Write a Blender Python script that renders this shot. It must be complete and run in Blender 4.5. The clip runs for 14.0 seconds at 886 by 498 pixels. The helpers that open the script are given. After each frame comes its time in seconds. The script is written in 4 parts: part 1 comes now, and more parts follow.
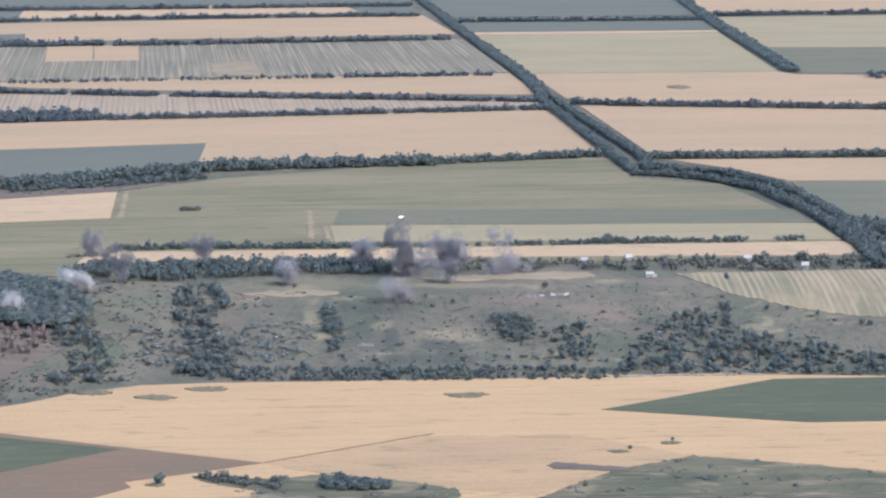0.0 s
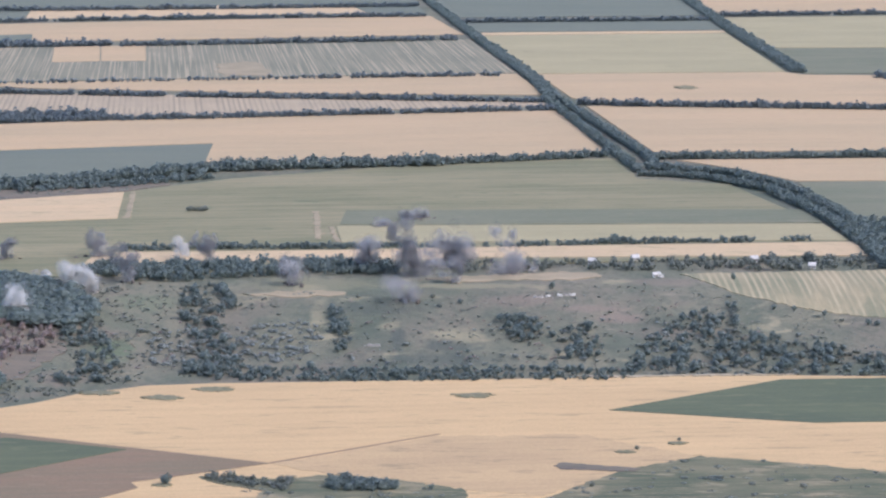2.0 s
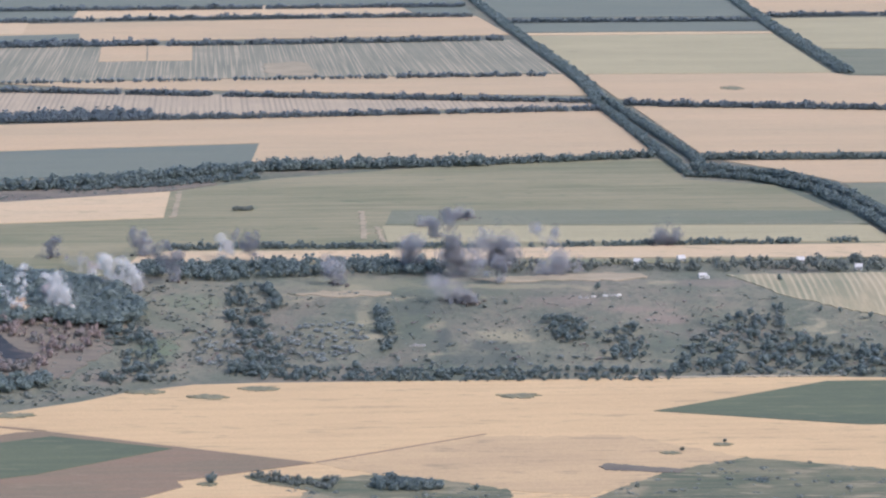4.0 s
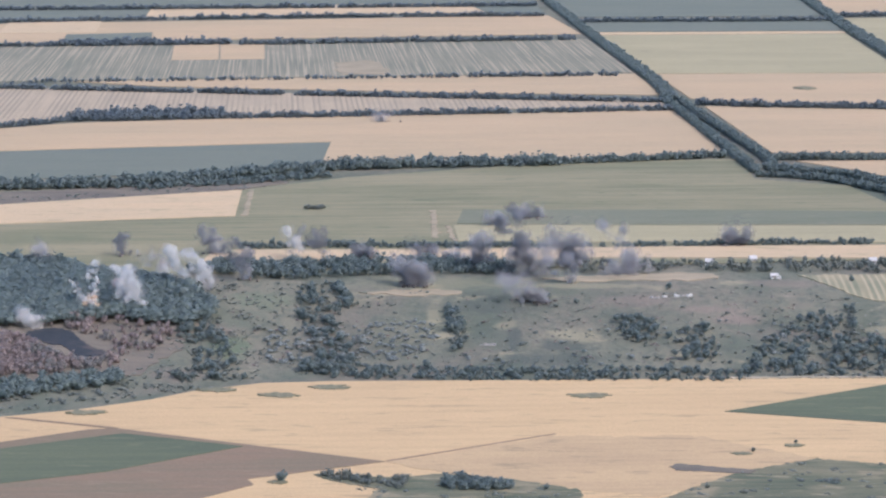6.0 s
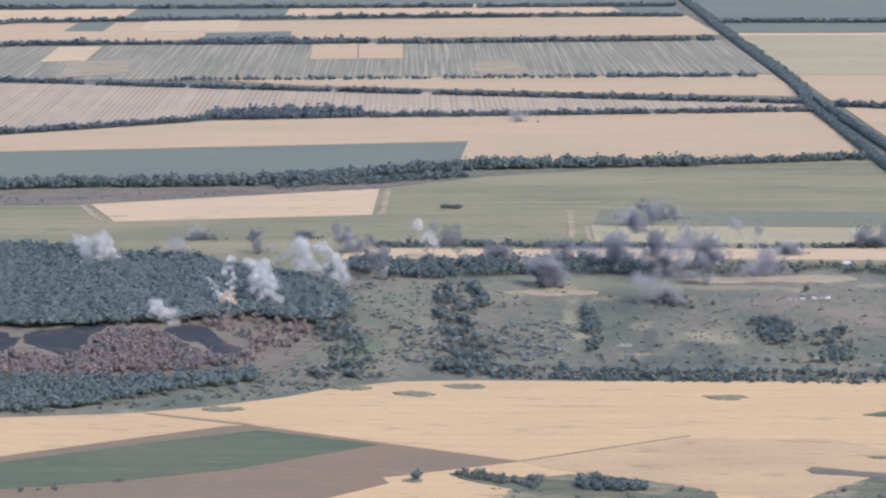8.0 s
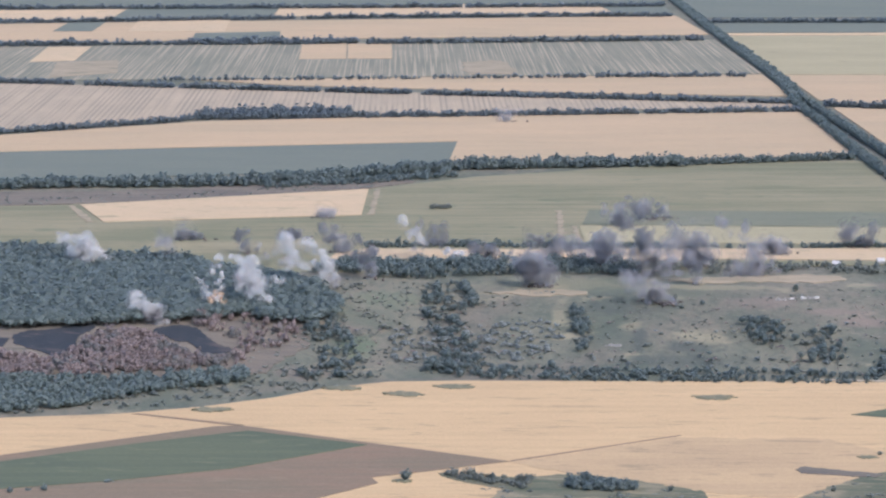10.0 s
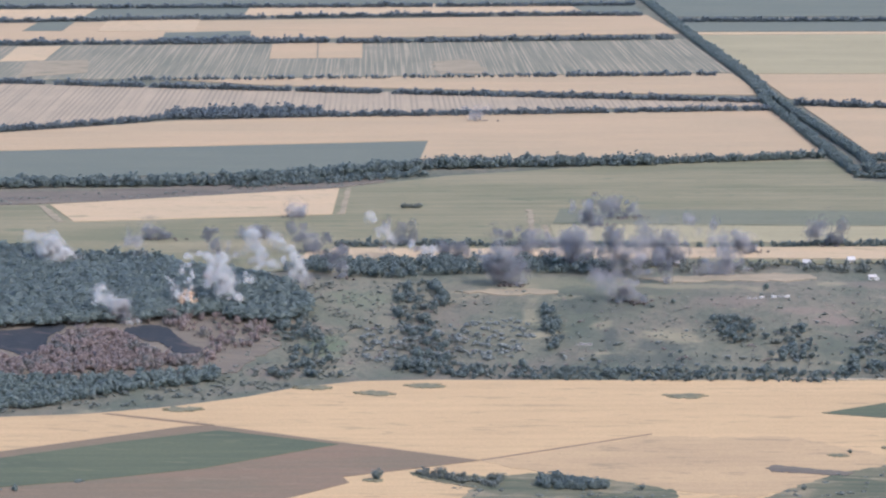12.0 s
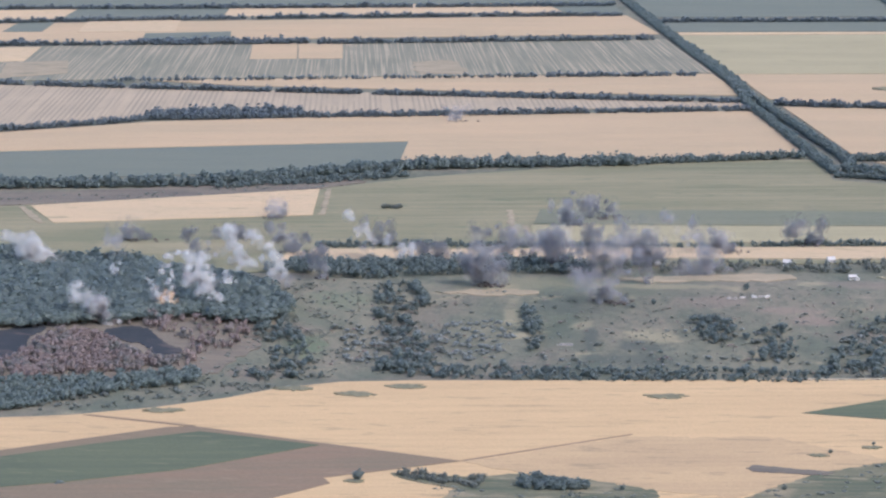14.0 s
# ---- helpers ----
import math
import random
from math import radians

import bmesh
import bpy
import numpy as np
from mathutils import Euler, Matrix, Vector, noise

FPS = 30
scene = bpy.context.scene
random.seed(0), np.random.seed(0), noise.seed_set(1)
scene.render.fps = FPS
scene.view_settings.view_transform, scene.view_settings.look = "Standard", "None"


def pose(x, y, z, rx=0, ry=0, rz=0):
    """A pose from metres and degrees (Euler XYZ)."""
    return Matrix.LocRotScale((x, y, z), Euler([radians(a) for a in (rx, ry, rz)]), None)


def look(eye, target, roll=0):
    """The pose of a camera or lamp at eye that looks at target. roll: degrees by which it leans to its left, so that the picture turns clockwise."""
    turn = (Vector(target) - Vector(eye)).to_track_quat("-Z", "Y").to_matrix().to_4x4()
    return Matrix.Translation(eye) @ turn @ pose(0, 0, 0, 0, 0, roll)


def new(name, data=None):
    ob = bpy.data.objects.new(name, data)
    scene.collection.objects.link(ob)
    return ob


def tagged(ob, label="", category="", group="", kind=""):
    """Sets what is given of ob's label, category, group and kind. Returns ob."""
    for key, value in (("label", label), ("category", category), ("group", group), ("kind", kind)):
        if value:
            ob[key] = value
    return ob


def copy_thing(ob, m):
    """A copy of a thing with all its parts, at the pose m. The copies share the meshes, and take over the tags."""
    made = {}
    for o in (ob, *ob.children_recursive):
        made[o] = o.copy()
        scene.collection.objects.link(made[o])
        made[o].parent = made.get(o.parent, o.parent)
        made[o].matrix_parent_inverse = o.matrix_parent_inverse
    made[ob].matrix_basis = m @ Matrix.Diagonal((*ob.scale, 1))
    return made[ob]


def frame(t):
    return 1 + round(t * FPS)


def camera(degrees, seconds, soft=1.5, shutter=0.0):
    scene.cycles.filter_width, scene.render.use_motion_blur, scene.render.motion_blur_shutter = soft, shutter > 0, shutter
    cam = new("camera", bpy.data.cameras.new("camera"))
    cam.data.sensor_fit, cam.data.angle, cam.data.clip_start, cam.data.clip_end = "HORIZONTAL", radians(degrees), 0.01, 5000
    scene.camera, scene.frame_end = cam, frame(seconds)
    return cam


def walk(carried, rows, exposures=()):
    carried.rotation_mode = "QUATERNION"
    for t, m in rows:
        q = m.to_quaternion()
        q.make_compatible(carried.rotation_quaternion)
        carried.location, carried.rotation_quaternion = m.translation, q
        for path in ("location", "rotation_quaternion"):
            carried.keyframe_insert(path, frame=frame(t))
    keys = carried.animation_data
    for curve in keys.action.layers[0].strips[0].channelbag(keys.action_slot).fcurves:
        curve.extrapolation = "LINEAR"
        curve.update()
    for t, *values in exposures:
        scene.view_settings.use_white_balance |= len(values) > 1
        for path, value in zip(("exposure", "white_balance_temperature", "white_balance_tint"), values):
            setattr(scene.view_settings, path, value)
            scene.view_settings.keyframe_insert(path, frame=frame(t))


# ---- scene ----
# The camera hovers in one place, high above the plateau, and pans slowly.
EYE = (0.0, 0.0, 330.0)
cam = camera(18.0, 14.0, soft=2.3)
scene.cycles.transparent_max_bounces = 40
PAN = [(0.0, 0.000, 9.079), (0.5, -0.001, 9.071), (1.0, 0.073, 9.071), (1.5, 0.074, 9.071), (2.0, 0.142, 9.072), (2.5, 0.503, 9.080), (3.0, 0.538, 9.077), (3.5, 0.787, 9.080), (3.7, 0.927, 9.068), (5.8, 2.212, 9.083), (6.0, 2.561, 9.085), (6.5, 3.467, 9.090), (7.0, 3.504, 9.084), (7.5, 4.682, 9.088), (7.7, 5.400, 9.090), (9.8, 5.180, 9.088), (10.0, 5.169, 9.088), (10.5, 5.169, 9.102), (11.0, 5.064, 9.105), (11.5, 4.827, 9.105), (12.0, 4.563, 9.103), (12.5, 4.331, 9.102), (13.0, 4.294, 9.102), (13.5, 4.290, 9.102), (14.0, 4.159, 9.092)]
walk(cam, [(t, pose(*EYE, 90.0 - down, 0, left)) for t, left, down in PAN],
     exposures=[(0.0, 0.74, 5870, 17), (14.0, 0.74, 5870, 17)])

# ---- daylight ----
SUN_ELEVATION, SUN_AZIMUTH = radians(46), radians(122)   # azimuth clockwise from +Y
world = bpy.data.worlds.new("world")
scene.world = world
world.use_nodes = True
wn = world.node_tree.nodes
sky = wn.new("ShaderNodeTexSky")
sky.sky_type, sky.sun_disc = "NISHITA", False
sky.sun_elevation, sky.sun_rotation = SUN_ELEVATION, SUN_AZIMUTH
sky.air_density, sky.dust_density = 1.0, 2.0
wn["Background"].inputs["Strength"].default_value = 0.15
world.node_tree.links.new(sky.outputs[0], wn["Background"].inputs["Color"])
sun = new("sun", bpy.data.lights.new("sun", "SUN"))
sun.data.energy, sun.data.angle, sun.data.color = 1.15, radians(5.0), (1.0, 0.90, 0.77)
to_sun = Vector((math.sin(SUN_AZIMUTH) * math.cos(SUN_ELEVATION), math.cos(SUN_AZIMUTH) * math.cos(SUN_ELEVATION), math.sin(SUN_ELEVATION)))
sun.matrix_world = look(to_sun * 100, (0, 0, 0))

# ---- materials ----
ROW_LEAN = -0.104      # the plateau's plough rows run along (ROW_LEAN, 1)


def nodes_of(name, rough=0.9):
    m = bpy.data.materials.new(name)
    m.use_nodes = True
    nt = m.node_tree
    b = nt.nodes["Principled BSDF"]
    b.inputs["Roughness"].default_value = rough
    b.inputs["Specular IOR Level"].default_value = 0.15
    return m, nt, b


def math_node(nt, op, a, b=None):
    n = nt.nodes.new("ShaderNodeMath")
    n.operation = op
    for i, v in enumerate((a, b)):
        if v is None:
            continue
        if isinstance(v, (int, float)):
            n.inputs[i].default_value = v
        else:
            nt.links.new(v, n.inputs[i])
    return n.outputs[0]


def blend(nt, fac, a, b):
    n = nt.nodes.new("ShaderNodeMix")
    n.data_type = "RGBA"
    for socket, v in ((n.inputs["Factor"], fac), (n.inputs["A"], a), (n.inputs["B"], b)):
        if isinstance(v, (int, float)):
            socket.default_value = v
        elif isinstance(v, tuple):
            socket.default_value = (*v, 1)
        else:
            nt.links.new(v, socket)
    return n.outputs["Result"]


def step(nt, v, lo, hi):
    n = nt.nodes.new("ShaderNodeMapRange")
    n.interpolation_type = "SMOOTHSTEP"
    nt.links.new(v, n.inputs["Value"])
    n.inputs["From Min"].default_value, n.inputs["From Max"].default_value = lo, hi
    return n.outputs["Result"]


def place_of(nt):
    return nt.nodes.new("ShaderNodeNewGeometry").outputs["Position"]


def grain(nt, where, scale=(1, 1, 1), size=10.0, detail=4.0, turn=0.0, rough=0.55):
    """Noise whose features are about `size` metres, stretched by scale."""
    if turn:
        rot = nt.nodes.new("ShaderNodeMapping")
        rot.inputs["Rotation"].default_value = (0, 0, turn)
        nt.links.new(where, rot.inputs["Vector"])
        where = rot.outputs[0]
    mp = nt.nodes.new("ShaderNodeMapping")
    mp.inputs["Scale"].default_value = tuple(s / size for s in scale)
    nt.links.new(where, mp.inputs["Vector"])
    n = nt.nodes.new("ShaderNodeTexNoise")
    n.inputs["Scale"].default_value, n.inputs["Detail"].default_value, n.inputs["Roughness"].default_value = 1.0, detail, rough
    nt.links.new(mp.outputs[0], n.inputs["Vector"])
    return n.outputs["Fac"]


ROWS = math.atan(ROW_LEAN)


def crop(name, main, other, weed=None, rows=0.0, row_size=14.0, across=False, amount=0.5, patch=70.0, weeds=(0.62, 0.72), lean=None, flecks=0.35, even=False):
    """A field: two tones in large patches and along the rows, weeds in spots, and fine grain. rows: strength of the strips."""
    m, nt, b = nodes_of(name)
    p = place_of(nt)
    turn = (ROWS if lean is None else lean) + (math.pi / 2 if across else 0)
    big = step(nt, grain(nt, p, (1, 0.35 if across else 0.6, 1), patch, 6, turn), 0.36, 0.64)
    streak = step(nt, grain(nt, p, (1, 0.03, 1), 7.0, 4, turn, 0.65), 0.40, 0.60)
    fine = grain(nt, p, (1, 1, 1), 1.3, 3)
    mix = math_node(nt, "ADD", math_node(nt, "MULTIPLY", big, 0.55 * amount), math_node(nt, "MULTIPLY", streak, 0.45 * amount))
    colour = blend(nt, mix, main, other)
    if rows:
        if even:
            rot, mp, wave = (nt.nodes.new("ShaderNode" + n) for n in ("Mapping", "Mapping", "TexWave"))
            rot.inputs["Rotation"].default_value = (0, 0, turn)
            mp.inputs["Scale"].default_value = (1 / row_size, 0.004, 1)
            wave.inputs["Scale"].default_value, wave.inputs["Distortion"].default_value = 0.314, 1.2
            wave.inputs["Detail"].default_value, wave.inputs["Detail Scale"].default_value = 2.0, 1.2
            nt.links.new(p, rot.inputs["Vector"])
            nt.links.new(rot.outputs[0], mp.inputs["Vector"])
            nt.links.new(mp.outputs[0], wave.inputs["Vector"])
            uneven = step(nt, grain(nt, p, (1, 0.01, 1), row_size * 2.2, 2, turn, 0.7), 0.34, 0.56)
            strip = math_node(nt, "MULTIPLY", step(nt, wave.outputs["Fac"], 0.45, 0.85), uneven)
        else:
            strip = step(nt, grain(nt, p, (1, 0.004, 1), row_size, 1.5, turn, 0.7), 0.50, 0.60)
        ragged = step(nt, grain(nt, p, (1, 0.25, 1), 40, 4, turn), 0.25, 0.5)
        colour = blend(nt, math_node(nt, "MULTIPLY", math_node(nt, "MULTIPLY", strip, ragged), rows), colour, weed or other)
    elif weed:
        spot = step(nt, grain(nt, p, (0.5, 1, 1), 22.0, 6), *weeds)
        colour = blend(nt, math_node(nt, "MULTIPLY", spot, 0.8), colour, weed)
        fleck = step(nt, grain(nt, p, (0.22, 1, 1), 5.0, 5), 0.585, 0.67)
        colour = blend(nt, math_node(nt, "MULTIPLY", fleck, flecks), colour, weed)
    dark = blend(nt, fine, (0.78, 0.78, 0.78), (1.2, 1.2, 1.2))
    mul = nt.nodes.new("ShaderNodeMix")
    mul.data_type, mul.blend_type = "RGBA", "MULTIPLY"
    mul.inputs["Factor"].default_value = 1.0
    nt.links.new(colour, mul.inputs["A"])
    nt.links.new(dark, mul.inputs["B"])
    nt.links.new(mul.outputs["Result"], b.inputs["Base Color"])
    bump = nt.nodes.new("ShaderNodeBump")
    bump.inputs["Strength"].default_value, bump.inputs["Distance"].default_value = 0.5, 0.5
    nt.links.new(fine, bump.inputs["Height"])
    nt.links.new(bump.outputs[0], b.inputs["Normal"])
    return m


def leaves(name, dark, light, dry=None):
    """Foliage: a tone for each clump, mottled at twig size."""
    m, nt, b = nodes_of(name, 0.75)
    g = nt.nodes.new("ShaderNodeNewGeometry")
    mott = grain(nt, g.outputs["Position"], (1, 1, 1), 0.9, 4)
    tone = math_node(nt, "ADD", math_node(nt, "MULTIPLY", g.outputs["Random Per Island"], 0.7), math_node(nt, "MULTIPLY", step(nt, mott, 0.3, 0.7), 0.45))
    stand = step(nt, grain(nt, g.outputs["Position"], (1, 1, 1), 9.0, 3), 0.3, 0.7)
    c = blend(nt, math_node(nt, "ADD", math_node(nt, "MULTIPLY", tone, 0.65), math_node(nt, "MULTIPLY", stand, 0.35)), dark, light)
    if dry:
        c = blend(nt, math_node(nt, "MULTIPLY", step(nt, grain(nt, g.outputs["Position"], (1, 1, 1), 25, 3), 0.5, 0.65), 0.7), c, dry)
    nt.links.new(c, b.inputs["Base Color"])
    bump = nt.nodes.new("ShaderNodeBump")
    bump.inputs["Strength"].default_value, bump.inputs["Distance"].default_value = 0.5, 0.3
    nt.links.new(grain(nt, g.outputs["Position"], (1, 1, 1), 0.8, 5, rough=0.7), bump.inputs["Height"])
    nt.links.new(bump.outputs[0], b.inputs["Normal"])
    b.inputs["Specular IOR Level"].default_value = 0.5
    b.inputs["Roughness"].default_value = 0.55
    b.inputs["Sheen Weight"].default_value, b.inputs["Sheen Tint"].default_value = 0.3, (0.7, 0.85, 1.0, 1)    # bluish sheen that stands in for haze over the leaves
    thru = nt.nodes.new("ShaderNodeBsdfTranslucent")
    nt.links.new(c, thru.inputs["Color"])
    both = nt.nodes.new("ShaderNodeMixShader")
    both.inputs[0].default_value = 0.5
    nt.links.new(b.outputs[0], both.inputs[1])
    nt.links.new(thru.outputs[0], both.inputs[2])
    nt.links.new(both.outputs[0], nt.nodes["Material Output"].inputs["Surface"])
    return m


def plain(name, main, other, size=1.0, rough=0.85):
    m, nt, b = nodes_of(name, rough)
    nt.links.new(blend(nt, grain(nt, place_of(nt), (1, 1, 1), size, 4), main, other), b.inputs["Base Color"])
    return m


def smoke_material(name, main, other, alpha):
    """Smoke: thin shells that scatter part of the light and let the rest through."""
    m, nt, b = nodes_of(name, 1.0)
    nt.nodes.remove(b)
    tc, info, shift = (nt.nodes.new("ShaderNode" + n) for n in ("TexCoord", "ObjectInfo", "VectorMath"))
    shift.operation = "ADD"
    nt.links.new(tc.outputs["Object"], shift.inputs[0])
    nt.links.new(math_node(nt, "MULTIPLY", info.outputs["Random"], 40.0), shift.inputs[1])
    p = shift.outputs[0]
    tone = math_node(nt, "ADD", math_node(nt, "MULTIPLY", grain(nt, p, (1, 1, 1), 0.5, 4), 0.6), math_node(nt, "MULTIPLY", info.outputs["Random"], 0.4))
    c = blend(nt, tone, main, other)
    diff = nt.nodes.new("ShaderNodeBsdfDiffuse")
    thru = nt.nodes.new("ShaderNodeBsdfTranslucent")
    clear = nt.nodes.new("ShaderNodeBsdfTransparent")
    for n in (diff, thru):
        nt.links.new(c, n.inputs["Color"])
    a, z = nt.nodes.new("ShaderNodeMixShader"), nt.nodes.new("ShaderNodeMixShader")
    a.inputs[0].default_value = 0.5
    nt.links.new(diff.outputs[0], a.inputs[1])
    nt.links.new(thru.outputs[0], a.inputs[2])
    far = nt.nodes.new("ShaderNodeVectorMath")
    far.operation = "LENGTH"
    nt.links.new(tc.outputs["Object"], far.inputs[0])
    billow = math_node(nt, "MULTIPLY", math_node(nt, "SUBTRACT", grain(nt, p, (1, 1, 1), 0.9, 5, 0.0, 0.6), 0.5), 3.8)
    dense = math_node(nt, "ADD", math_node(nt, "SUBTRACT", 0.86, far.outputs["Value"]), billow)
    thin = math_node(nt, "MULTIPLY", step(nt, dense, 0.0, 0.6), alpha)
    nt.links.new(thin, z.inputs[0])
    nt.links.new(clear.outputs[0], z.inputs[1])
    nt.links.new(a.outputs[0], z.inputs[2])
    nt.links.new(z.outputs[0], nt.nodes["Material Output"].inputs["Surface"])
    return m


WHEAT = crop("ripe_wheat", (0.62, 0.435, 0.232), (0.53, 0.37, 0.20), (0.34, 0.26, 0.15), amount=0.8, across=True, patch=45, weeds=(0.64, 0.78), flecks=0.5)
DULL_WHEAT = crop("thin_wheat", (0.545, 0.385, 0.212), (0.47, 0.335, 0.19), (0.31, 0.24, 0.145), amount=1.0, across=True, patch=35, weeds=(0.60, 0.74), flecks=0.6)
STUBBLE = crop("pale_stubble", (0.535, 0.385, 0.232), (0.445, 0.345, 0.212), (0.35, 0.28, 0.18), amount=0.9, across=True, patch=110, weeds=(0.7, 0.85))
PALE = crop("bleached_stubble", (0.60, 0.44, 0.265), (0.52, 0.40, 0.25), (0.34, 0.29, 0.18), across=True, amount=0.9, weeds=(0.60, 0.72), flecks=0.7)
OLIVE = crop("olive_stubble", (0.42, 0.36, 0.215), (0.355, 0.315, 0.19), (0.29, 0.265, 0.165), across=True, amount=0.9)
MEADOW = crop("mown_meadow", (0.190, 0.190, 0.112), (0.318, 0.275, 0.168), (0.155, 0.175, 0.105), across=True, amount=1.0, patch=80, flecks=0.6)
HOLLOW = crop("hollow_grass", (0.105, 0.122, 0.080), (0.225, 0.205, 0.130), (0.33, 0.275, 0.175), across=True, amount=1.0, patch=16, weeds=(0.52, 0.66), flecks=0.8)
AFTERMATH = crop("green_regrowth", (0.175, 0.187, 0.125), (0.225, 0.217, 0.15), (0.28, 0.25, 0.175), across=True, amount=0.9, patch=50)
GREEN = crop("green_crop", (0.105, 0.126, 0.082), (0.145, 0.158, 0.095), (0.21, 0.205, 0.125), across=True, amount=0.9, patch=45, weeds=(0.64, 0.85), flecks=0.45)
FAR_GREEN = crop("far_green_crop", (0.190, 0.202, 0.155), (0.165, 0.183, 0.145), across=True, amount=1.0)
STRIPED = crop("strip_cropped_field", (0.20, 0.20, 0.145), (0.265, 0.245, 0.175), (0.45, 0.37, 0.255), rows=0.75, row_size=2.4, amount=1.0, patch=130)
STRIPED_TAN = crop("strip_cropped_stubble", (0.47, 0.37, 0.25), (0.40, 0.325, 0.225), (0.27, 0.235, 0.175), rows=0.7, row_size=6.0, even=True, amount=1.0, patch=60)
ORCHARD = crop("weedy_rows", (0.40, 0.33, 0.205), (0.215, 0.22, 0.14), (0.53, 0.43, 0.28), rows=0.6, row_size=5.0, lean=0.0, even=True, amount=1.0, patch=60)
SOIL = crop("fallow_soil", (0.265, 0.185, 0.122), (0.215, 0.175, 0.115), (0.32, 0.24, 0.16), patch=35, across=True, amount=1.0, weeds=(0.6, 0.75))
SCRUB_SOIL = crop("dry_scrub", (0.155, 0.135, 0.11), (0.23, 0.195, 0.145), (0.10, 0.105, 0.085), patch=25, amount=1.0, across=True, flecks=0.8)
BURNT = crop("burnt_ground", (0.040, 0.048, 0.055), (0.06, 0.063, 0.068), (0.12, 0.10, 0.09), patch=12, weeds=(0.58, 0.74), flecks=0.7)
DRY_GRASS = crop("dry_grass", (0.42, 0.335, 0.225), (0.30, 0.255, 0.17), (0.21, 0.20, 0.135), patch=18, across=True, amount=1.0, weeds=(0.54, 0.68), flecks=0.8)
TRACK = crop("dirt_track", (0.44, 0.37, 0.27), (0.33, 0.29, 0.20), patch=8, amount=1.0)
WEEDS = crop("weed_patch", (0.17, 0.17, 0.11), (0.27, 0.24, 0.15), patch=6, amount=1.0)
# Leaf greens are lifted and blued, so the colour itself carries the haze.
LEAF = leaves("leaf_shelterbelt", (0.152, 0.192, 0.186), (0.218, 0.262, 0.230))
# The far belts are bluer still: more of the haze, in the base colour.
LEAF_FAR = leaves("leaf_far_hazed", (0.148, 0.184, 0.203), (0.200, 0.236, 0.245))
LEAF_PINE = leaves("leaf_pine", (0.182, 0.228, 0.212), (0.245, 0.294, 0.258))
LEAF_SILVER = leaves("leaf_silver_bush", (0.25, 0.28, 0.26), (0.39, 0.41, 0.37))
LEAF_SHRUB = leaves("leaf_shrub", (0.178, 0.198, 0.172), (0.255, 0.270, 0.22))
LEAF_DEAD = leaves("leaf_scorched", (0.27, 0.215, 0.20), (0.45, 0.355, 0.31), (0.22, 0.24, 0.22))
BARK = plain("bark", (0.09, 0.07, 0.055), (0.15, 0.12, 0.095), 0.4)
LIMEWASH = plain("limewashed_wall", (0.74, 0.72, 0.67), (0.58, 0.55, 0.5), 0.7)
SLATE = plain("weathered_roof", (0.52, 0.50, 0.47), (0.64, 0.61, 0.57), 0.8)
RUBBLE = plain("rubble", (0.52, 0.49, 0.45), (0.3, 0.28, 0.25), 0.5)
DARK_GLASS = plain("dark_opening", (0.03, 0.03, 0.035), (0.05, 0.05, 0.055), 0.5, 0.3)
WOOD = plain("grey_wood", (0.2, 0.17, 0.14), (0.28, 0.25, 0.2), 0.3)
CLOD = plain("thrown_earth", (0.10, 0.085, 0.075), (0.17, 0.145, 0.125), 0.6)
SMOKE_DARK = smoke_material("dark_smoke", (0.22, 0.23, 0.25), (0.35, 0.355, 0.375), 0.32)
SMOKE_GREY = smoke_material("grey_smoke", (0.38, 0.385, 0.40), (0.53, 0.525, 0.53), 0.24)
SMOKE_THIN = smoke_material("thin_smoke", (0.52, 0.50, 0.51), (0.66, 0.63, 0.63), 0.11)
SMOKE_WHITE = smoke_material("white_smoke", (0.74, 0.73, 0.70), (0.88, 0.86, 0.82), 0.29)
SMOKE_PINK = smoke_material("dusty_pink_smoke", (0.62, 0.54, 0.52), (0.76, 0.67, 0.64), 0.25)
# The glow of the fire burst is put into the smoke as orange colour.
SMOKE_ORANGE = smoke_material("orange_fire_smoke", (0.88, 0.64, 0.44), (0.93, 0.78, 0.60), 0.55)


# ---- ground ----
def ease(a):
    a = min(1.0, max(0.0, a))
    return a * a * (3 - 2 * a)


def foot(x):
    """The foot of the valley side: its y for each x."""
    d = -x - 175
    return 1692 - 0.62 * (d + math.sqrt(d * d + 900)) / 2


def height(x, y):
    """Plateau at 0, valley floor at -22 m, and a slope of about 250 m between them."""
    return -22.0 * (1 - ease((y - foot(x)) / 250.0))


def mesh_object(name, verts, faces, material, parent=None, smooth=False):
    me = bpy.data.meshes.new(name)
    me.from_pydata([tuple(v) for v in verts], [], [tuple(f) for f in faces])
    me.materials.append(material)
    if smooth:
        me.shade_smooth()
    ob = new(name, me)
    ob.parent = parent
    return ob


def part(name, bm, material, parent, label=""):
    me = bpy.data.meshes.new(name)
    bm.to_mesh(me)
    bm.free()
    me.materials.append(material)
    ob = new(name, me)
    ob.parent = parent
    return tagged(ob, label)


def span(a, b, s):
    n = max(1, round((b - a) / s))
    return [a + (b - a) * i / n for i in range(n)]


DARK_GREEN, DRY_TURF, EARTH_AND_SMOKE, LUSH = (0.088, 0.104, 0.088), (0.33, 0.295, 0.19), (0.27, 0.215, 0.17), (0.15, 0.185, 0.115)
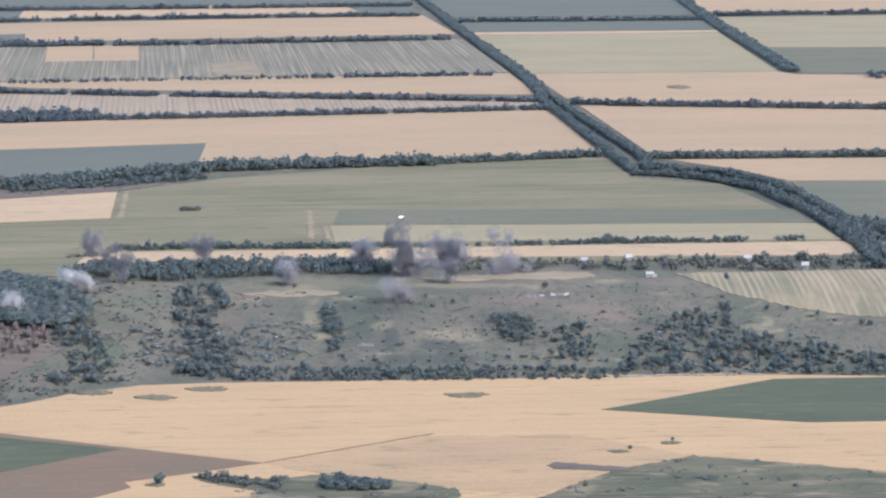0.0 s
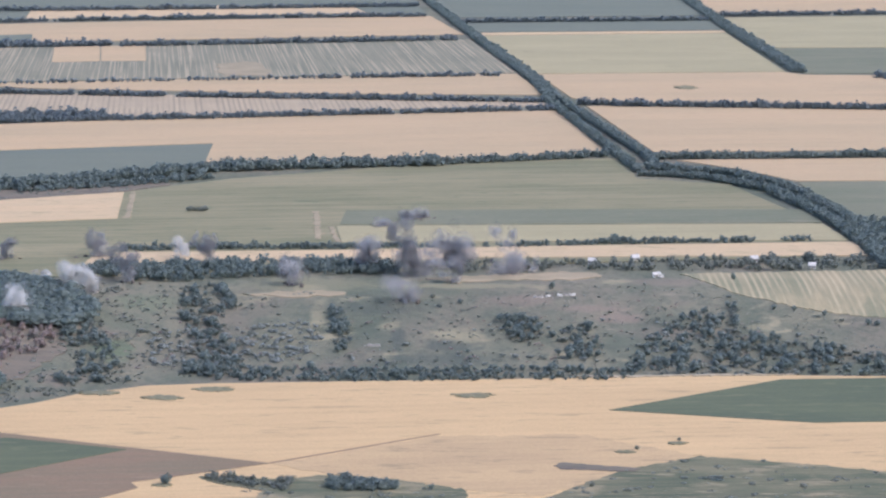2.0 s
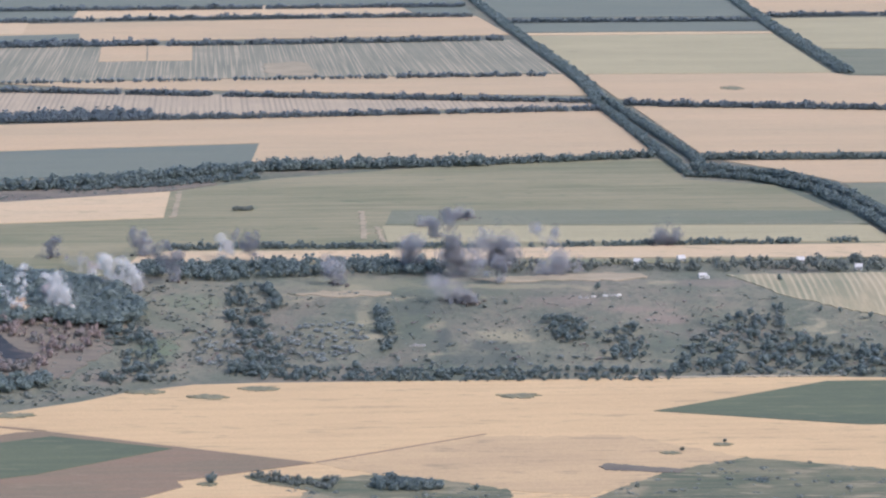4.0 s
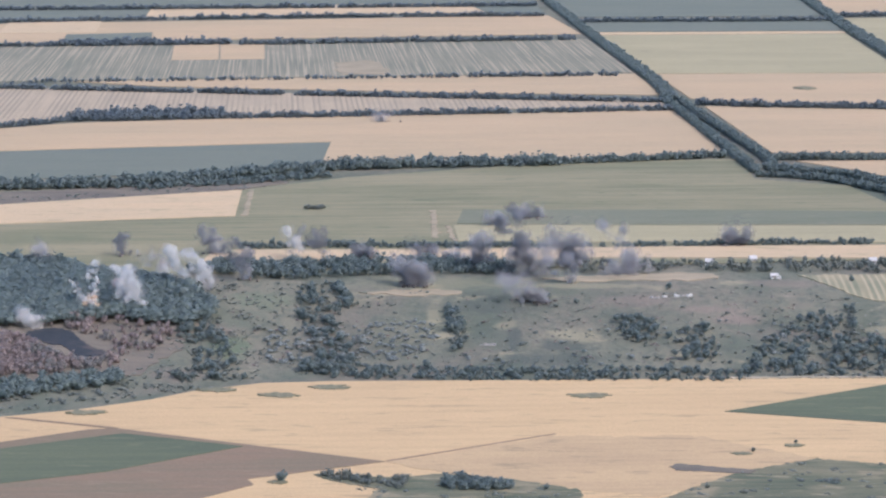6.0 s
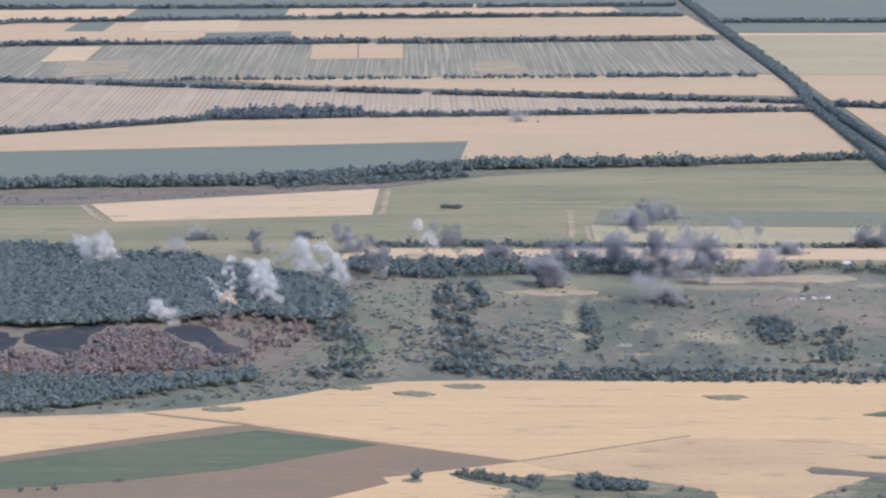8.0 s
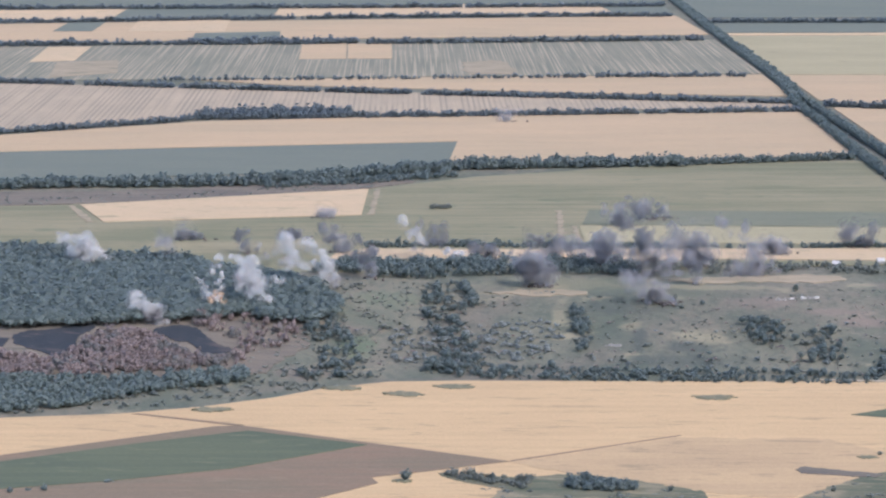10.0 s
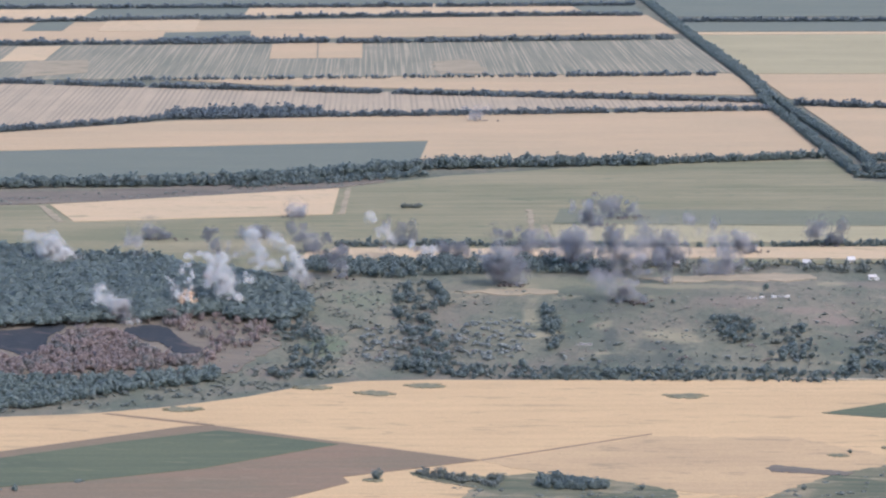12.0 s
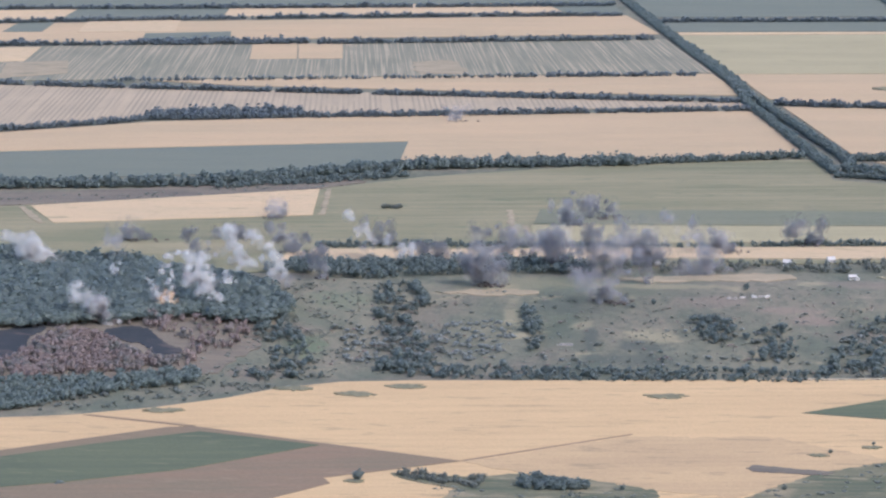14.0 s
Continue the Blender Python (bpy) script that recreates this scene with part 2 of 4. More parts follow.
# soft tinted patches on the slope: x, y, half widths, strength, colour; the first two darken it
SLOPE_PATCHES = [
    (-34, 1796, 5, 40, 0.7, DARK_GREEN), (0, 1776, 20, 16, 0.75, DARK_GREEN), (-5, 1745, 40, 16, 0.6, DARK_GREEN),
    (6, 1797, 20, 15, 0.75, DRY_TURF), (-88, 1838, 6, 38, 0.6, DRY_TURF), (-39, 1818, 9, 12, 0.6, DRY_TURF),
    (-110, 1886, 42, 6, 0.75, DRY_TURF), (-52, 1855, 45, 14, 0.55, DARK_GREEN), (113, 1834, 18, 12, 0.7, EARTH_AND_SMOKE),
    # The patch at (45, 1872) paints thin mauve smoke onto the ground.
    (97, 1853, 26, 9, 0.6, EARTH_AND_SMOKE), (45, 1872, 30, 16, 0.5, EARTH_AND_SMOKE), (-215, 1754, 14, 28, 0.8, LUSH),
    (-230, 1789, 18, 14, 0.5, EARTH_AND_SMOKE), (-205, 1860, 24, 22, 0.45, LUSH), (150, 1800, 40, 18, 0.35, EARTH_AND_SMOKE),
    (-95, 1918, 52, 26, 0.75, (0.235, 0.225, 0.145)), (-100, 1905, 14, 12, 0.6, DRY_TURF), (10, 1912, 60, 9, 0.6, DRY_TURF), (150, 1925, 30, 16, 0.5, EARTH_AND_SMOKE),
    (-240, 1690, 22, 18, 0.5, EARTH_AND_SMOKE)]


def slope_material():
    """Rough grazing: olive grass, dry tan patches, bare brown earth and worn paths."""
    m, nt, b = nodes_of("rough_grass")
    p = place_of(nt)
    big = step(nt, grain(nt, p, (1, 0.45, 1), 75, 6), 0.36, 0.6)
    c = blend(nt, big, (0.126, 0.143, 0.104), (0.218, 0.206, 0.146))
    bare = step(nt, grain(nt, p, (0.7, 0.35, 1), 60, 7, 0.4, 0.65), 0.46, 0.64)
    c = blend(nt, math_node(nt, "MULTIPLY", bare, 0.65), c, (0.215, 0.185, 0.142))
    tuft = step(nt, grain(nt, p, (1, 0.6, 1), 7.0, 6, 0.0, 0.7), 0.47, 0.62)
    c = blend(nt, math_node(nt, "MULTIPLY", tuft, 0.6), c, (0.105, 0.12, 0.092))
    pale = step(nt, grain(nt, p, (0.5, 0.8, 1), 26, 7, -0.5, 0.65), 0.58, 0.70)
    c = blend(nt, math_node(nt, "MULTIPLY", pale, 0.8), c, (0.36, 0.315, 0.205))
    worn = step(nt, grain(nt, p, (0.25, 1, 1), 12, 6, 0.25, 0.7), 0.62, 0.7)
    c = blend(nt, math_node(nt, "MULTIPLY", worn, 0.5), c, (0.34, 0.29, 0.225))
    warp = grain(nt, p, (1, 1, 1), 9, 5)
    for x, y, rx, ry, strength, colour in SLOPE_PATCHES:
        off = nt.nodes.new("ShaderNodeMapping")
        off.inputs["Location"].default_value = (-x / rx, -y / ry, 0)
        off.inputs["Scale"].default_value = (1 / rx, 1 / ry, 0)
        away = nt.nodes.new("ShaderNodeVectorMath")
        away.operation = "LENGTH"
        nt.links.new(p, off.inputs["Vector"])
        nt.links.new(off.outputs[0], away.inputs[0])
        reach = math_node(nt, "ADD", away.outputs["Value"], math_node(nt, "MULTIPLY", math_node(nt, "SUBTRACT", warp, 0.5), 1.6))
        c = blend(nt, math_node(nt, "MULTIPLY", step(nt, reach, 1.25, 0.45), strength), c, colour)
    nt.links.new(c, b.inputs["Base Color"])
    bump = nt.nodes.new("ShaderNodeBump")
    bump.inputs["Strength"].default_value, bump.inputs["Distance"].default_value = 0.7, 1.0
    nt.links.new(grain(nt, p, (1, 1, 1), 3.0, 5), bump.inputs["Height"])
    nt.links.new(bump.outputs[0], b.inputs["Normal"])
    return m


def ground_sheet():
    xs = span(-9000, -700, 700) + span(-700, 450, 12) + span(450, 9000, 700) + [9000]
    ys = span(-3000, 1300, 400) + span(1300, 1980, 10) + span(1980, 2100, 30) + span(2100, 12000, 900) + [12000]
    verts = []
    for y in ys:
        for x in xs:
            h = height(x, y)
            on_slope = max(0.0, 1 - abs(h + 11) / 11)
            verts.append((x, y, h + on_slope * 2.2 * noise.noise(Vector((x / 60, y / 60, 0))) - 0.35))
    n = len(xs)
    faces = [(j * n + i, j * n + i + 1, (j + 1) * n + i + 1, (j + 1) * n + i) for j in range(len(ys) - 1) for i in range(n - 1)]
    ob = mesh_object("ground", verts, faces, slope_material(), smooth=True)
    return tagged(ob, "rough olive grassland on a plateau, slope and valley floor", "ground", kind="structure")


ground_sheet()


def field(name, outline, material, label, lift=0.3, drape=False, category="field", ragged=0.0):
    """A field as a slab of standing crop or stubble with its edge going into the soil."""
    if ragged:
        r = random.Random(len(label) + len(outline))
        rim = []
        for (ax, ay), (bx, by) in zip(outline, outline[1:] + outline[:1]):
            n = max(1, round(math.hypot(bx - ax, by - ay) / (2.5 * ragged)))
            for k in range(n):
                rim.append((ax + (bx - ax) * k / n + r.gauss(0, 0.5) * ragged, ay + (by - ay) * k / n + r.gauss(0, 0.8) * ragged))
        outline = rim
    level = -22.0 if sum(y for _, y in outline) / len(outline) < 1720 else 0.0
    bm = bmesh.new()
    face = bm.faces.new([bm.verts.new((x, y, 0)) for x, y in outline])
    if face.normal.z < 0:
        face.normal_flip()
    if drape:
        for axis in (0, 1):
            lo, hi = min(p[axis] for p in outline), max(p[axis] for p in outline)
            k = math.floor(lo / 14) + 1
            while k * 14 < hi:
                bmesh.ops.bisect_plane(bm, geom=bm.verts[:] + bm.edges[:] + bm.faces[:], plane_co=(k * 14,) * 3, plane_no=((1, 0, 0), (0, 1, 0))[axis])
                k += 1
    ring = bmesh.ops.extrude_edge_only(bm, edges=[e for e in bm.edges if e.is_boundary])["geom"]
    low = {v for v in ring if isinstance(v, bmesh.types.BMVert)}
    for v in bm.verts:
        h = height(v.co.x, v.co.y) if drape else level
        if drape:
            on_slope = max(0.0, 1 - abs(h + 11) / 11)
            h += on_slope * 2.2 * noise.noise(Vector((v.co.x / 60, v.co.y / 60, 0)))
        v.co.z = h + lift - (1.6 if v in low else 0)
    return tagged(part(name, bm, material, None), label, category, kind="structure")


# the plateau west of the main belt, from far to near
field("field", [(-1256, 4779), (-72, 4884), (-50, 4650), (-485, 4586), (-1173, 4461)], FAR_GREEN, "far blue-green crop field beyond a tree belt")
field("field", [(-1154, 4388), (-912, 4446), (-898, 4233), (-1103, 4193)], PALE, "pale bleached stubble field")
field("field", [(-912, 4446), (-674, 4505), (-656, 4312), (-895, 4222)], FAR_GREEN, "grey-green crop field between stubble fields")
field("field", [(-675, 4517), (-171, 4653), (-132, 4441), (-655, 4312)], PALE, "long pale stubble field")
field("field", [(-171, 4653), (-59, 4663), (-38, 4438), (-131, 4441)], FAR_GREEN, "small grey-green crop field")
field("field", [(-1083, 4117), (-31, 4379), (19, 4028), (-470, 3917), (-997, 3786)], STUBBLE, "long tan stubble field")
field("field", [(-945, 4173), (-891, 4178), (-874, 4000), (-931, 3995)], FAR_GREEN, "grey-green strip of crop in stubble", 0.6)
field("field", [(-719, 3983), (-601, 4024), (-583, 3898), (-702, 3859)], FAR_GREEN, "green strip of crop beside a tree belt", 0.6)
field("field", [(-845, 4193), (-709, 4227), (-682, 4017), (-820, 3994)], PALE, "bleached strip of stubble", 0.6)
field("field", [(-998, 3732), (28, 3942), (81, 3449), (-289, 3380), (-597, 3318), (-877, 3272)], STRIPED, "strip-cropped field, green with pale rows")
field("field", [(-877, 3734), (-820, 3748), (-797, 3539), (-851, 3518)], PALE, "pale square of stubble in a green field", 0.6)
field("field", [(-539, 3808), (-479, 3823), (-452, 3601), (-512, 3588)], STUBBLE, "pale square of stubble in a strip-cropped field", 0.6)
field("field", [(-477, 3823), (-417, 3828), (-393, 3607), (-450, 3602)], STUBBLE, "pale square of stubble beside another", 0.6)
field("field", [(-814, 3514), (-742, 3552), (-709, 3386), (-779, 3316)], DRY_GRASS, "faded olive stubble in a strip-cropped field", 0.6)
field("field", [(-300, 3560), (-262, 3590), (-238, 3560), (-218, 3415), (-277, 3403)], DRY_GRASS, "dry patch in a strip-cropped field", 0.6, ragged=6.0)
field("field", [(-590, 3305), (-288, 3373), (82, 3435), (109, 3183), (-78, 3192), (-275, 3219), (-478, 3253)], STUBBLE, "wedge-shaped tan stubble field")
field("field", [(-869, 3246), (-617, 3228), (-271, 3175), (112, 3111), (117, 3071), (-254, 2981), (-547, 2901), (-741, 2760)], STRIPED_TAN, "tan stubble field with dark ploughed strips")
field("field", [(-727, 2708), (-512, 2872), (-252, 2954), (118, 3020), (153, 2659), (-8, 2594), (-226, 2542), (-232, 2724), (-696, 2593)], STUBBLE, "large tan stubble field before a tree belt")
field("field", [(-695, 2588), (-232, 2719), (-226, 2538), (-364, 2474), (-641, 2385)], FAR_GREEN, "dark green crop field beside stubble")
field("field", [(-620, 2234), (-521, 2256), (-406, 2299), (-281, 2373), (-195, 2462), (-7, 2573), (163, 2609), (166, 2464), (244, 2427), (278, 2269), (305, 2076), (300, 2039), (-207, 1950), (-367, 1935), (-536, 1925)], MEADOW, "wide mown meadow with faded streaks", 0.2, True)
field("field", [(-646, 2327), (-538, 2329), (-478, 2348), (-372, 2394), (-250, 2457), (-245, 2420), (-281, 2377), (-406, 2303), (-522, 2259), (-622, 2240)], SCRUB_SOIL, "brown strip of dry scrub below a tree belt", 0.4, ragged=2.0)
field("field", [(-506, 2257), (-279, 2373), (-267, 2220), (-467, 2165)], PALE, "pale trapezoid of stubble in the meadow", 0.6)
field("dirt_track", [(-273, 2374), (-269, 2374), (-257, 2221), (-262, 2221)], DRY_GRASS, "pale dirt track beside a stubble field", 0.5, category="track", ragged=1.6)
field("dirt_track", [(-515, 2250), (-510, 2253), (-473, 2162), (-479, 2161)], DRY_GRASS, "pale dirt track at a field corner", 0.5, category="track", ragged=1.6)
field("field", [(-85, 2264), (100, 2271), (294, 2271), (296, 2199), (97, 2193), (-87, 2187)], AFTERMATH, "green strip of regrowth in the meadow", 0.5)
field("dirt_track", [(-112, 2261), (-107, 2261), (-98, 2112), (-103, 2112)], DRY_GRASS, "pale dirt track across the meadow", 0.5, category="track", ragged=1.6)
field("dirt_track", [(-95, 2175), (-92, 2175), (-83, 2095), (-87, 2095)], DRY_GRASS, "pale dirt track beside a strip field", 0.5, category="track", ragged=1.6)
field("field", [(-89, 2178), (96, 2184), (296, 2193), (305, 2109), (136, 2103), (-82, 2098)], OLIVE, "narrow pale stubble strip before trees", 0.5)
field("field", [(-243, 2049), (-78, 2060), (49, 2076), (307, 2100), (308, 2036), (27, 2026), (-59, 2008), (-158, 2008), (-265, 1993), (-263, 2028)], PALE, "narrow bright stubble strip between tree rows", 0.5)
field("field", [(-17, 1934), (18, 1948), (46, 1956), (79, 1965), (103, 1959), (107, 1943), (85, 1930), (46, 1932), (6, 1922)], DRY_GRASS, "small pale field at the plateau edge", 0.1, True, ragged=2.0)
field("field", [(-142, 1886), (-104, 1895), (-73, 1895), (-71, 1883), (-108, 1878)], DRY_GRASS, "thin strip of dry grass on the upper slope", 0.1, True, ragged=2.0)
field("field", [(163, 1956), (248, 1966), (371, 1980), (341, 1813), (295, 1832), (242, 1851), (196, 1889)], ORCHARD, "weedy field with pale slanting rows", 0.1, True, ragged=1.5)
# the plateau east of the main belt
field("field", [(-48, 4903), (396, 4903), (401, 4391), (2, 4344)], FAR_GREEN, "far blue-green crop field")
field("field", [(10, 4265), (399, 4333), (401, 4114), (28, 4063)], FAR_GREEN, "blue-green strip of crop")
field("field", [(28, 4053), (400, 4094), (401, 4063), (32, 4013)], PALE, "thin bleached field margin")
field("field", [(32, 4003), (400, 4053), (416, 3467), (107, 3437)], OLIVE, "olive stubble field between two tree belts")
field("field", [(108, 3430), (413, 3459), (434, 3423), (646, 3408), (579, 3049), (180, 3108), (138, 3144)], STUBBLE, "long tan stubble field behind a tree row")
field("field", [(411, 4846), (915, 4846), (852, 4512), (420, 4463)], STUBBLE, "far pinkish stubble field")
field("field", [(425, 4344), (832, 4403), (722, 3816), (430, 3807)], OLIVE, "olive stubble field")
field("field", [(431, 3798), (721, 3807), (653, 3445), (437, 3437)], AFTERMATH, "grey-green field beside a tree belt")
field("field", [(150, 3067), (574, 3021), (509, 2676), (195, 2654)], STUBBLE, "broad tan stubble field")
field("field", [(212, 2594), (498, 2615), (468, 2455), (305, 2448), (265, 2525)], STUBBLE, "tan stubble field below a tree row")
field("field", [(306, 2440), (467, 2448), (422, 2205), (318, 2208)], AFTERMATH, "green crop field beside the main belt")
field("field", [(320, 2095), (402, 2100), (390, 2036), (320, 2036)], PALE, "bright stubble field")
# the valley floor
field("field", [(-444, 1538), (-395, 1553), (-332, 1569), (-286, 1593), (-247, 1623), (-223, 1650), (-185, 1674), (-143, 1681), (-5, 1691), (123, 1702), (202, 1706), (304, 1702), (247, 1292), (-370, 1237)], WHEAT, "wide golden field of ripe wheat", 0.2)
field("field", [(-96, 1468), (-8, 1536), (69, 1542), (136, 1490), (104, 1456), (47, 1399), (9, 1411), (-25, 1430), (-67, 1448)], DULL_WHEAT, "thinner duller wheat below a tractor track", 0.35, ragged=2.0)
field("field", [(93, 1604), (204, 1692), (328, 1702), (305, 1577), (209, 1571)], GREEN, "dark green crop wedge in the wheat", 0.5)
field("field", [(48, 1392), (73, 1429), (95, 1457), (137, 1487), (193, 1468), (278, 1433), (255, 1308), (26, 1308)], HOLLOW, "green fallow corner beside wheat", 0.5, ragged=1.2)
field("field", [(-413, 1429), (-270, 1540), (-255, 1544), (-179, 1508), (-97, 1470), (-135, 1446), (-167, 1427), (-162, 1415), (-207, 1358), (-246, 1289), (-371, 1278)], SOIL, "brown fallow field", 0.5)
field("field", [(-409, 1414), (-301, 1496), (-249, 1530), (-178, 1501), (-244, 1439), (-301, 1407), (-396, 1367)], GREEN, "dark green wedge of crop in fallow soil", 0.8)
field("field", [(-133, 1439), (-92, 1434), (-63, 1443), (-27, 1433), (8, 1412), (11, 1312), (-114, 1301), (-97, 1408), (-125, 1427)], HOLLOW, "green hollow with scrub", 0.5, ragged=1.2)
field("dirt_track", [(-97, 1472), (-6, 1542), (-5, 1541), (-96, 1470)], SOIL, "faint tractor track through wheat", 0.4, category="track")
field("dirt_track", [(-324, 1569), (-319, 1570), (-254, 1546), (-260, 1544)], SOIL, "brown field boundary track", 0.4, category="track")
field("dirt_track", [(56, 1464), (61, 1471), (102, 1458), (98, 1450), (59, 1457)], SCRUB_SOIL, "brown weedy field margin", 0.7, category="track", ragged=0.8)
def weed_patch(x, y, rx, ry):
    out = [(x + rx * math.cos(a / 30 * 6.283) * (0.55 + 0.7 * RNG0.random()), y + ry * math.sin(a / 30 * 6.283) * (0.55 + 0.7 * RNG0.random())) for a in range(30)]
    field("weed_patch", out, WEEDS, "low green weed patch in a ripe field", 0.75, category="weeds")


RNG0 = random.Random(3)
for spot in ((-172.5, 1638.0), (-279.6, 1584.1), (-211.1, 1651.0), (14.0, 1644.8), (-143.5, 1662.0)):
    weed_patch(*spot, 12.0, 7.0)
weed_patch(*(275.3, 3264.5), 14, 22)
for spot in ((-149.5, 1420.5), (96.5, 1496.5), (126.5, 1518.0)):
    weed_patch(*spot, 5.5, 3.5)
field("dirt_track", [(79, 1699), (111, 1699), (146, 1702), (217, 1706), (217, 1709), (146, 1706), (111, 1703), (79, 1702)], TRACK, "pale dirt track along the valley foot", 0.7, True, "track", 0.8)
# scorched ground by the dead wood
field("scorched_ground", [(-495, 1723), (-388, 1750), (-337, 1775), (-292, 1801), (-254, 1796), (-244, 1749), (-261, 1696), (-273, 1676), (-363, 1635), (-462, 1604)], SCRUB_SOIL, "brown scorched ground under dead trees", 0.15, True, "scorched ground", 3.0)
field("burnt_ground", [(-430, 1710), (-422, 1724), (-408, 1730), (-394, 1746), (-385, 1749), (-382, 1740), (-388, 1725), (-388, 1709), (-382, 1690), (-381, 1678), (-387, 1676), (-394, 1672), (-402, 1684), (-413, 1688), (-423, 1696)], BURNT, "blackened burnt ground in scorched woods", 0.5, True, "burnt ground", 1.2)
field("burnt_ground", [(-346, 1748), (-339, 1756), (-330, 1762), (-319, 1759), (-310, 1743), (-303, 1732), (-291, 1725), (-289, 1719), (-296, 1711), (-304, 1708), (-312, 1719), (-319, 1730), (-325, 1728), (-335, 1735), (-341, 1733)], BURNT, "blackened burnt ground in scorched woods", 0.5, True, "burnt ground", 1.2)
field("burnt_ground", [(-489, 1700), (-450, 1719), (-430, 1704), (-430, 1667), (-474, 1646)], BURNT, "blackened burnt ground in scorched woods", 0.5, True, "burnt ground", 2.5)

# ---- trees and shrubs ----
ICO = {}
for level in (1, 2, 3, 4):
    bm = bmesh.new()
    bmesh.ops.create_icosphere(bm, subdivisions=level, radius=1)
    bm.verts.index_update()
    ICO[level] = (np.array([v.co[:] for v in bm.verts]), np.array([[v.index for v in f.verts] for f in bm.faces]))
    bm.free()


def clump(rng, centre, size, level, rough=0.22):
    v, f = ICO[level]
    bumpy = 1 + rough * rng.standard_normal((len(v), 1))
    return v * bumpy * np.array(size) * (0.9 + 0.2 * rng.random(3)) + np.array(centre), f


def join(pieces):
    verts, faces, n = [], [], 0
    for v, f in pieces:
        verts.append(v)
        faces.append(f + n)
        n += len(v)
    return np.concatenate(verts), np.concatenate(faces)


def lumpy(rng, centre, size, level, amount):
    """A rounded mass with noise bulges."""
    v, f = ICO[level]
    seed = Vector(rng.random(3) * 40)
    k = np.array([1 + amount * (noise.noise(Vector(p) * 1.7 + seed) + 0.6 * noise.noise(Vector(p) * 4 + seed)) for p in v])
    return v * k[:, None] * np.array(size) + np.array(centre), f


def sprays(rng, centres, outward, size, loose):
    """Leafy twigs: small folded rhombs, turned outward and upward at random."""
    n = len(centres)
    normal = outward + rng.standard_normal((n, 3)) * loose + np.array((0, 0, 0.25))
    normal /= np.linalg.norm(normal, axis=1)[:, None]
    u = np.cross(normal, rng.standard_normal((n, 3)))
    u /= np.linalg.norm(u, axis=1)[:, None]
    w = np.cross(normal, u)
    q = size * (0.65 + 0.7 * rng.random((n, 1)))
    fold = normal * q * 0.3
    v = np.stack([centres - u * q, centres - w * q * 0.75 - fold, centres + u * q, centres + w * q * 0.75 - fold], 1).reshape(-1, 3)
    k = np.arange(n)[:, None] * 4
    return v, np.concatenate([k + np.array((0, 1, 2)), k + np.array((0, 2, 3))])


def crown(rng, kind, level, twigs, size):
    """A crown for a plant one metre high: a shaded inner mass, and leafy twigs on a few uneven lobes that break up the outline."""
    if kind == "pine":
        mid, radii, lobes = 0.60, np.array((0.24, 0.24, 0.32)), [(0, 0, 0, 1.0)]
    elif kind == "bush":
        mid, radii = 0.38, np.array((0.44, 0.44, 0.40))
        lobes = [(*(0.45 * rng.standard_normal(2)), 0.2 * rng.standard_normal(), 0.5 + 0.3 * rng.random()) for _ in range(4)] + [(0, 0, 0, 0.8)]
    else:
        mid, radii = 0.53, np.array((0.30, 0.30, 0.40))
        lobes = [(*(0.42 * rng.standard_normal(2)), 0.3 * rng.standard_normal(), 0.5 + 0.3 * rng.random()) for _ in range(5)] + [(0, 0, 0, 0.8)]
    lobes = np.array(lobes)
    if kind == "pine":
        twigs, size = round(twigs * 1.4), size * 0.75
    out = [lumpy(rng, (0, 0, mid - 0.03), radii * (0.9 if kind == "pine" else 0.76), level, 0.5)]
    d = rng.standard_normal((twigs, 3))
    d /= np.linalg.norm(d, axis=1)[:, None]
    pick = lobes[rng.integers(len(lobes), size=twigs)]
    taper = np.ones((twigs, 1)) if kind != "pine" else 1.25 - 0.9 * np.clip(d[:, 2:], -0.2, 1)
    c = (pick[:, :3] + d * pick[:, 3:] * (0.8 + 0.32 * rng.random((twigs, 1)))) * radii
    c[:, :2] *= taper
    c[:, 2] = np.clip(c[:, 2] + mid, 0.04, 1.15)
    out.append(sprays(rng, c, d, size, 0.5 if kind == "pine" else 0.9))
    return join(out)


def trunk(rng, limbs=3):
    """A tapered trunk of unit height with a few limbs."""
    out = []

    def tube(a, b, ra, rb):
        k = np.arange(5) * 2 * math.pi / 5
        ring = np.stack([np.cos(k), np.sin(k), 0 * k], 1)
        v = np.concatenate([np.array(a) + ring * ra, np.array(b) + ring * rb])
        f = []
        for i in range(5):
            j = (i + 1) % 5
            f += [(i, j, 5 + j), (i, 5 + j, 5 + i)]
        out.append((v, np.array(f)))
    tube((0, 0, -0.08), (0, 0, 0.62), 0.032, 0.014)
    for i in range(limbs):
        a = 2.1 * i + rng.random()
        tube((0, 0, 0.25 + 0.1 * i), (0.2 * math.cos(a), 0.2 * math.sin(a), 0.5 + 0.1 * i), 0.014, 0.006)
    return join(out)


RNG = np.random.default_rng(7)
CROWNS = {(kind, lod): [crown(RNG, kind, *lod_size) for _ in range(6)]
          for kind in ("broad", "pine", "bush")
          for lod, lod_size in (("near", (2, 110, 0.085)), ("mid", (1, 38, 0.12)), ("far", (1, 16, 0.15)), ("low", (1, 7, 0.22)))}
TRUNKS = {"near": [trunk(RNG) for _ in range(3)], "mid": [trunk(RNG, 0)]}


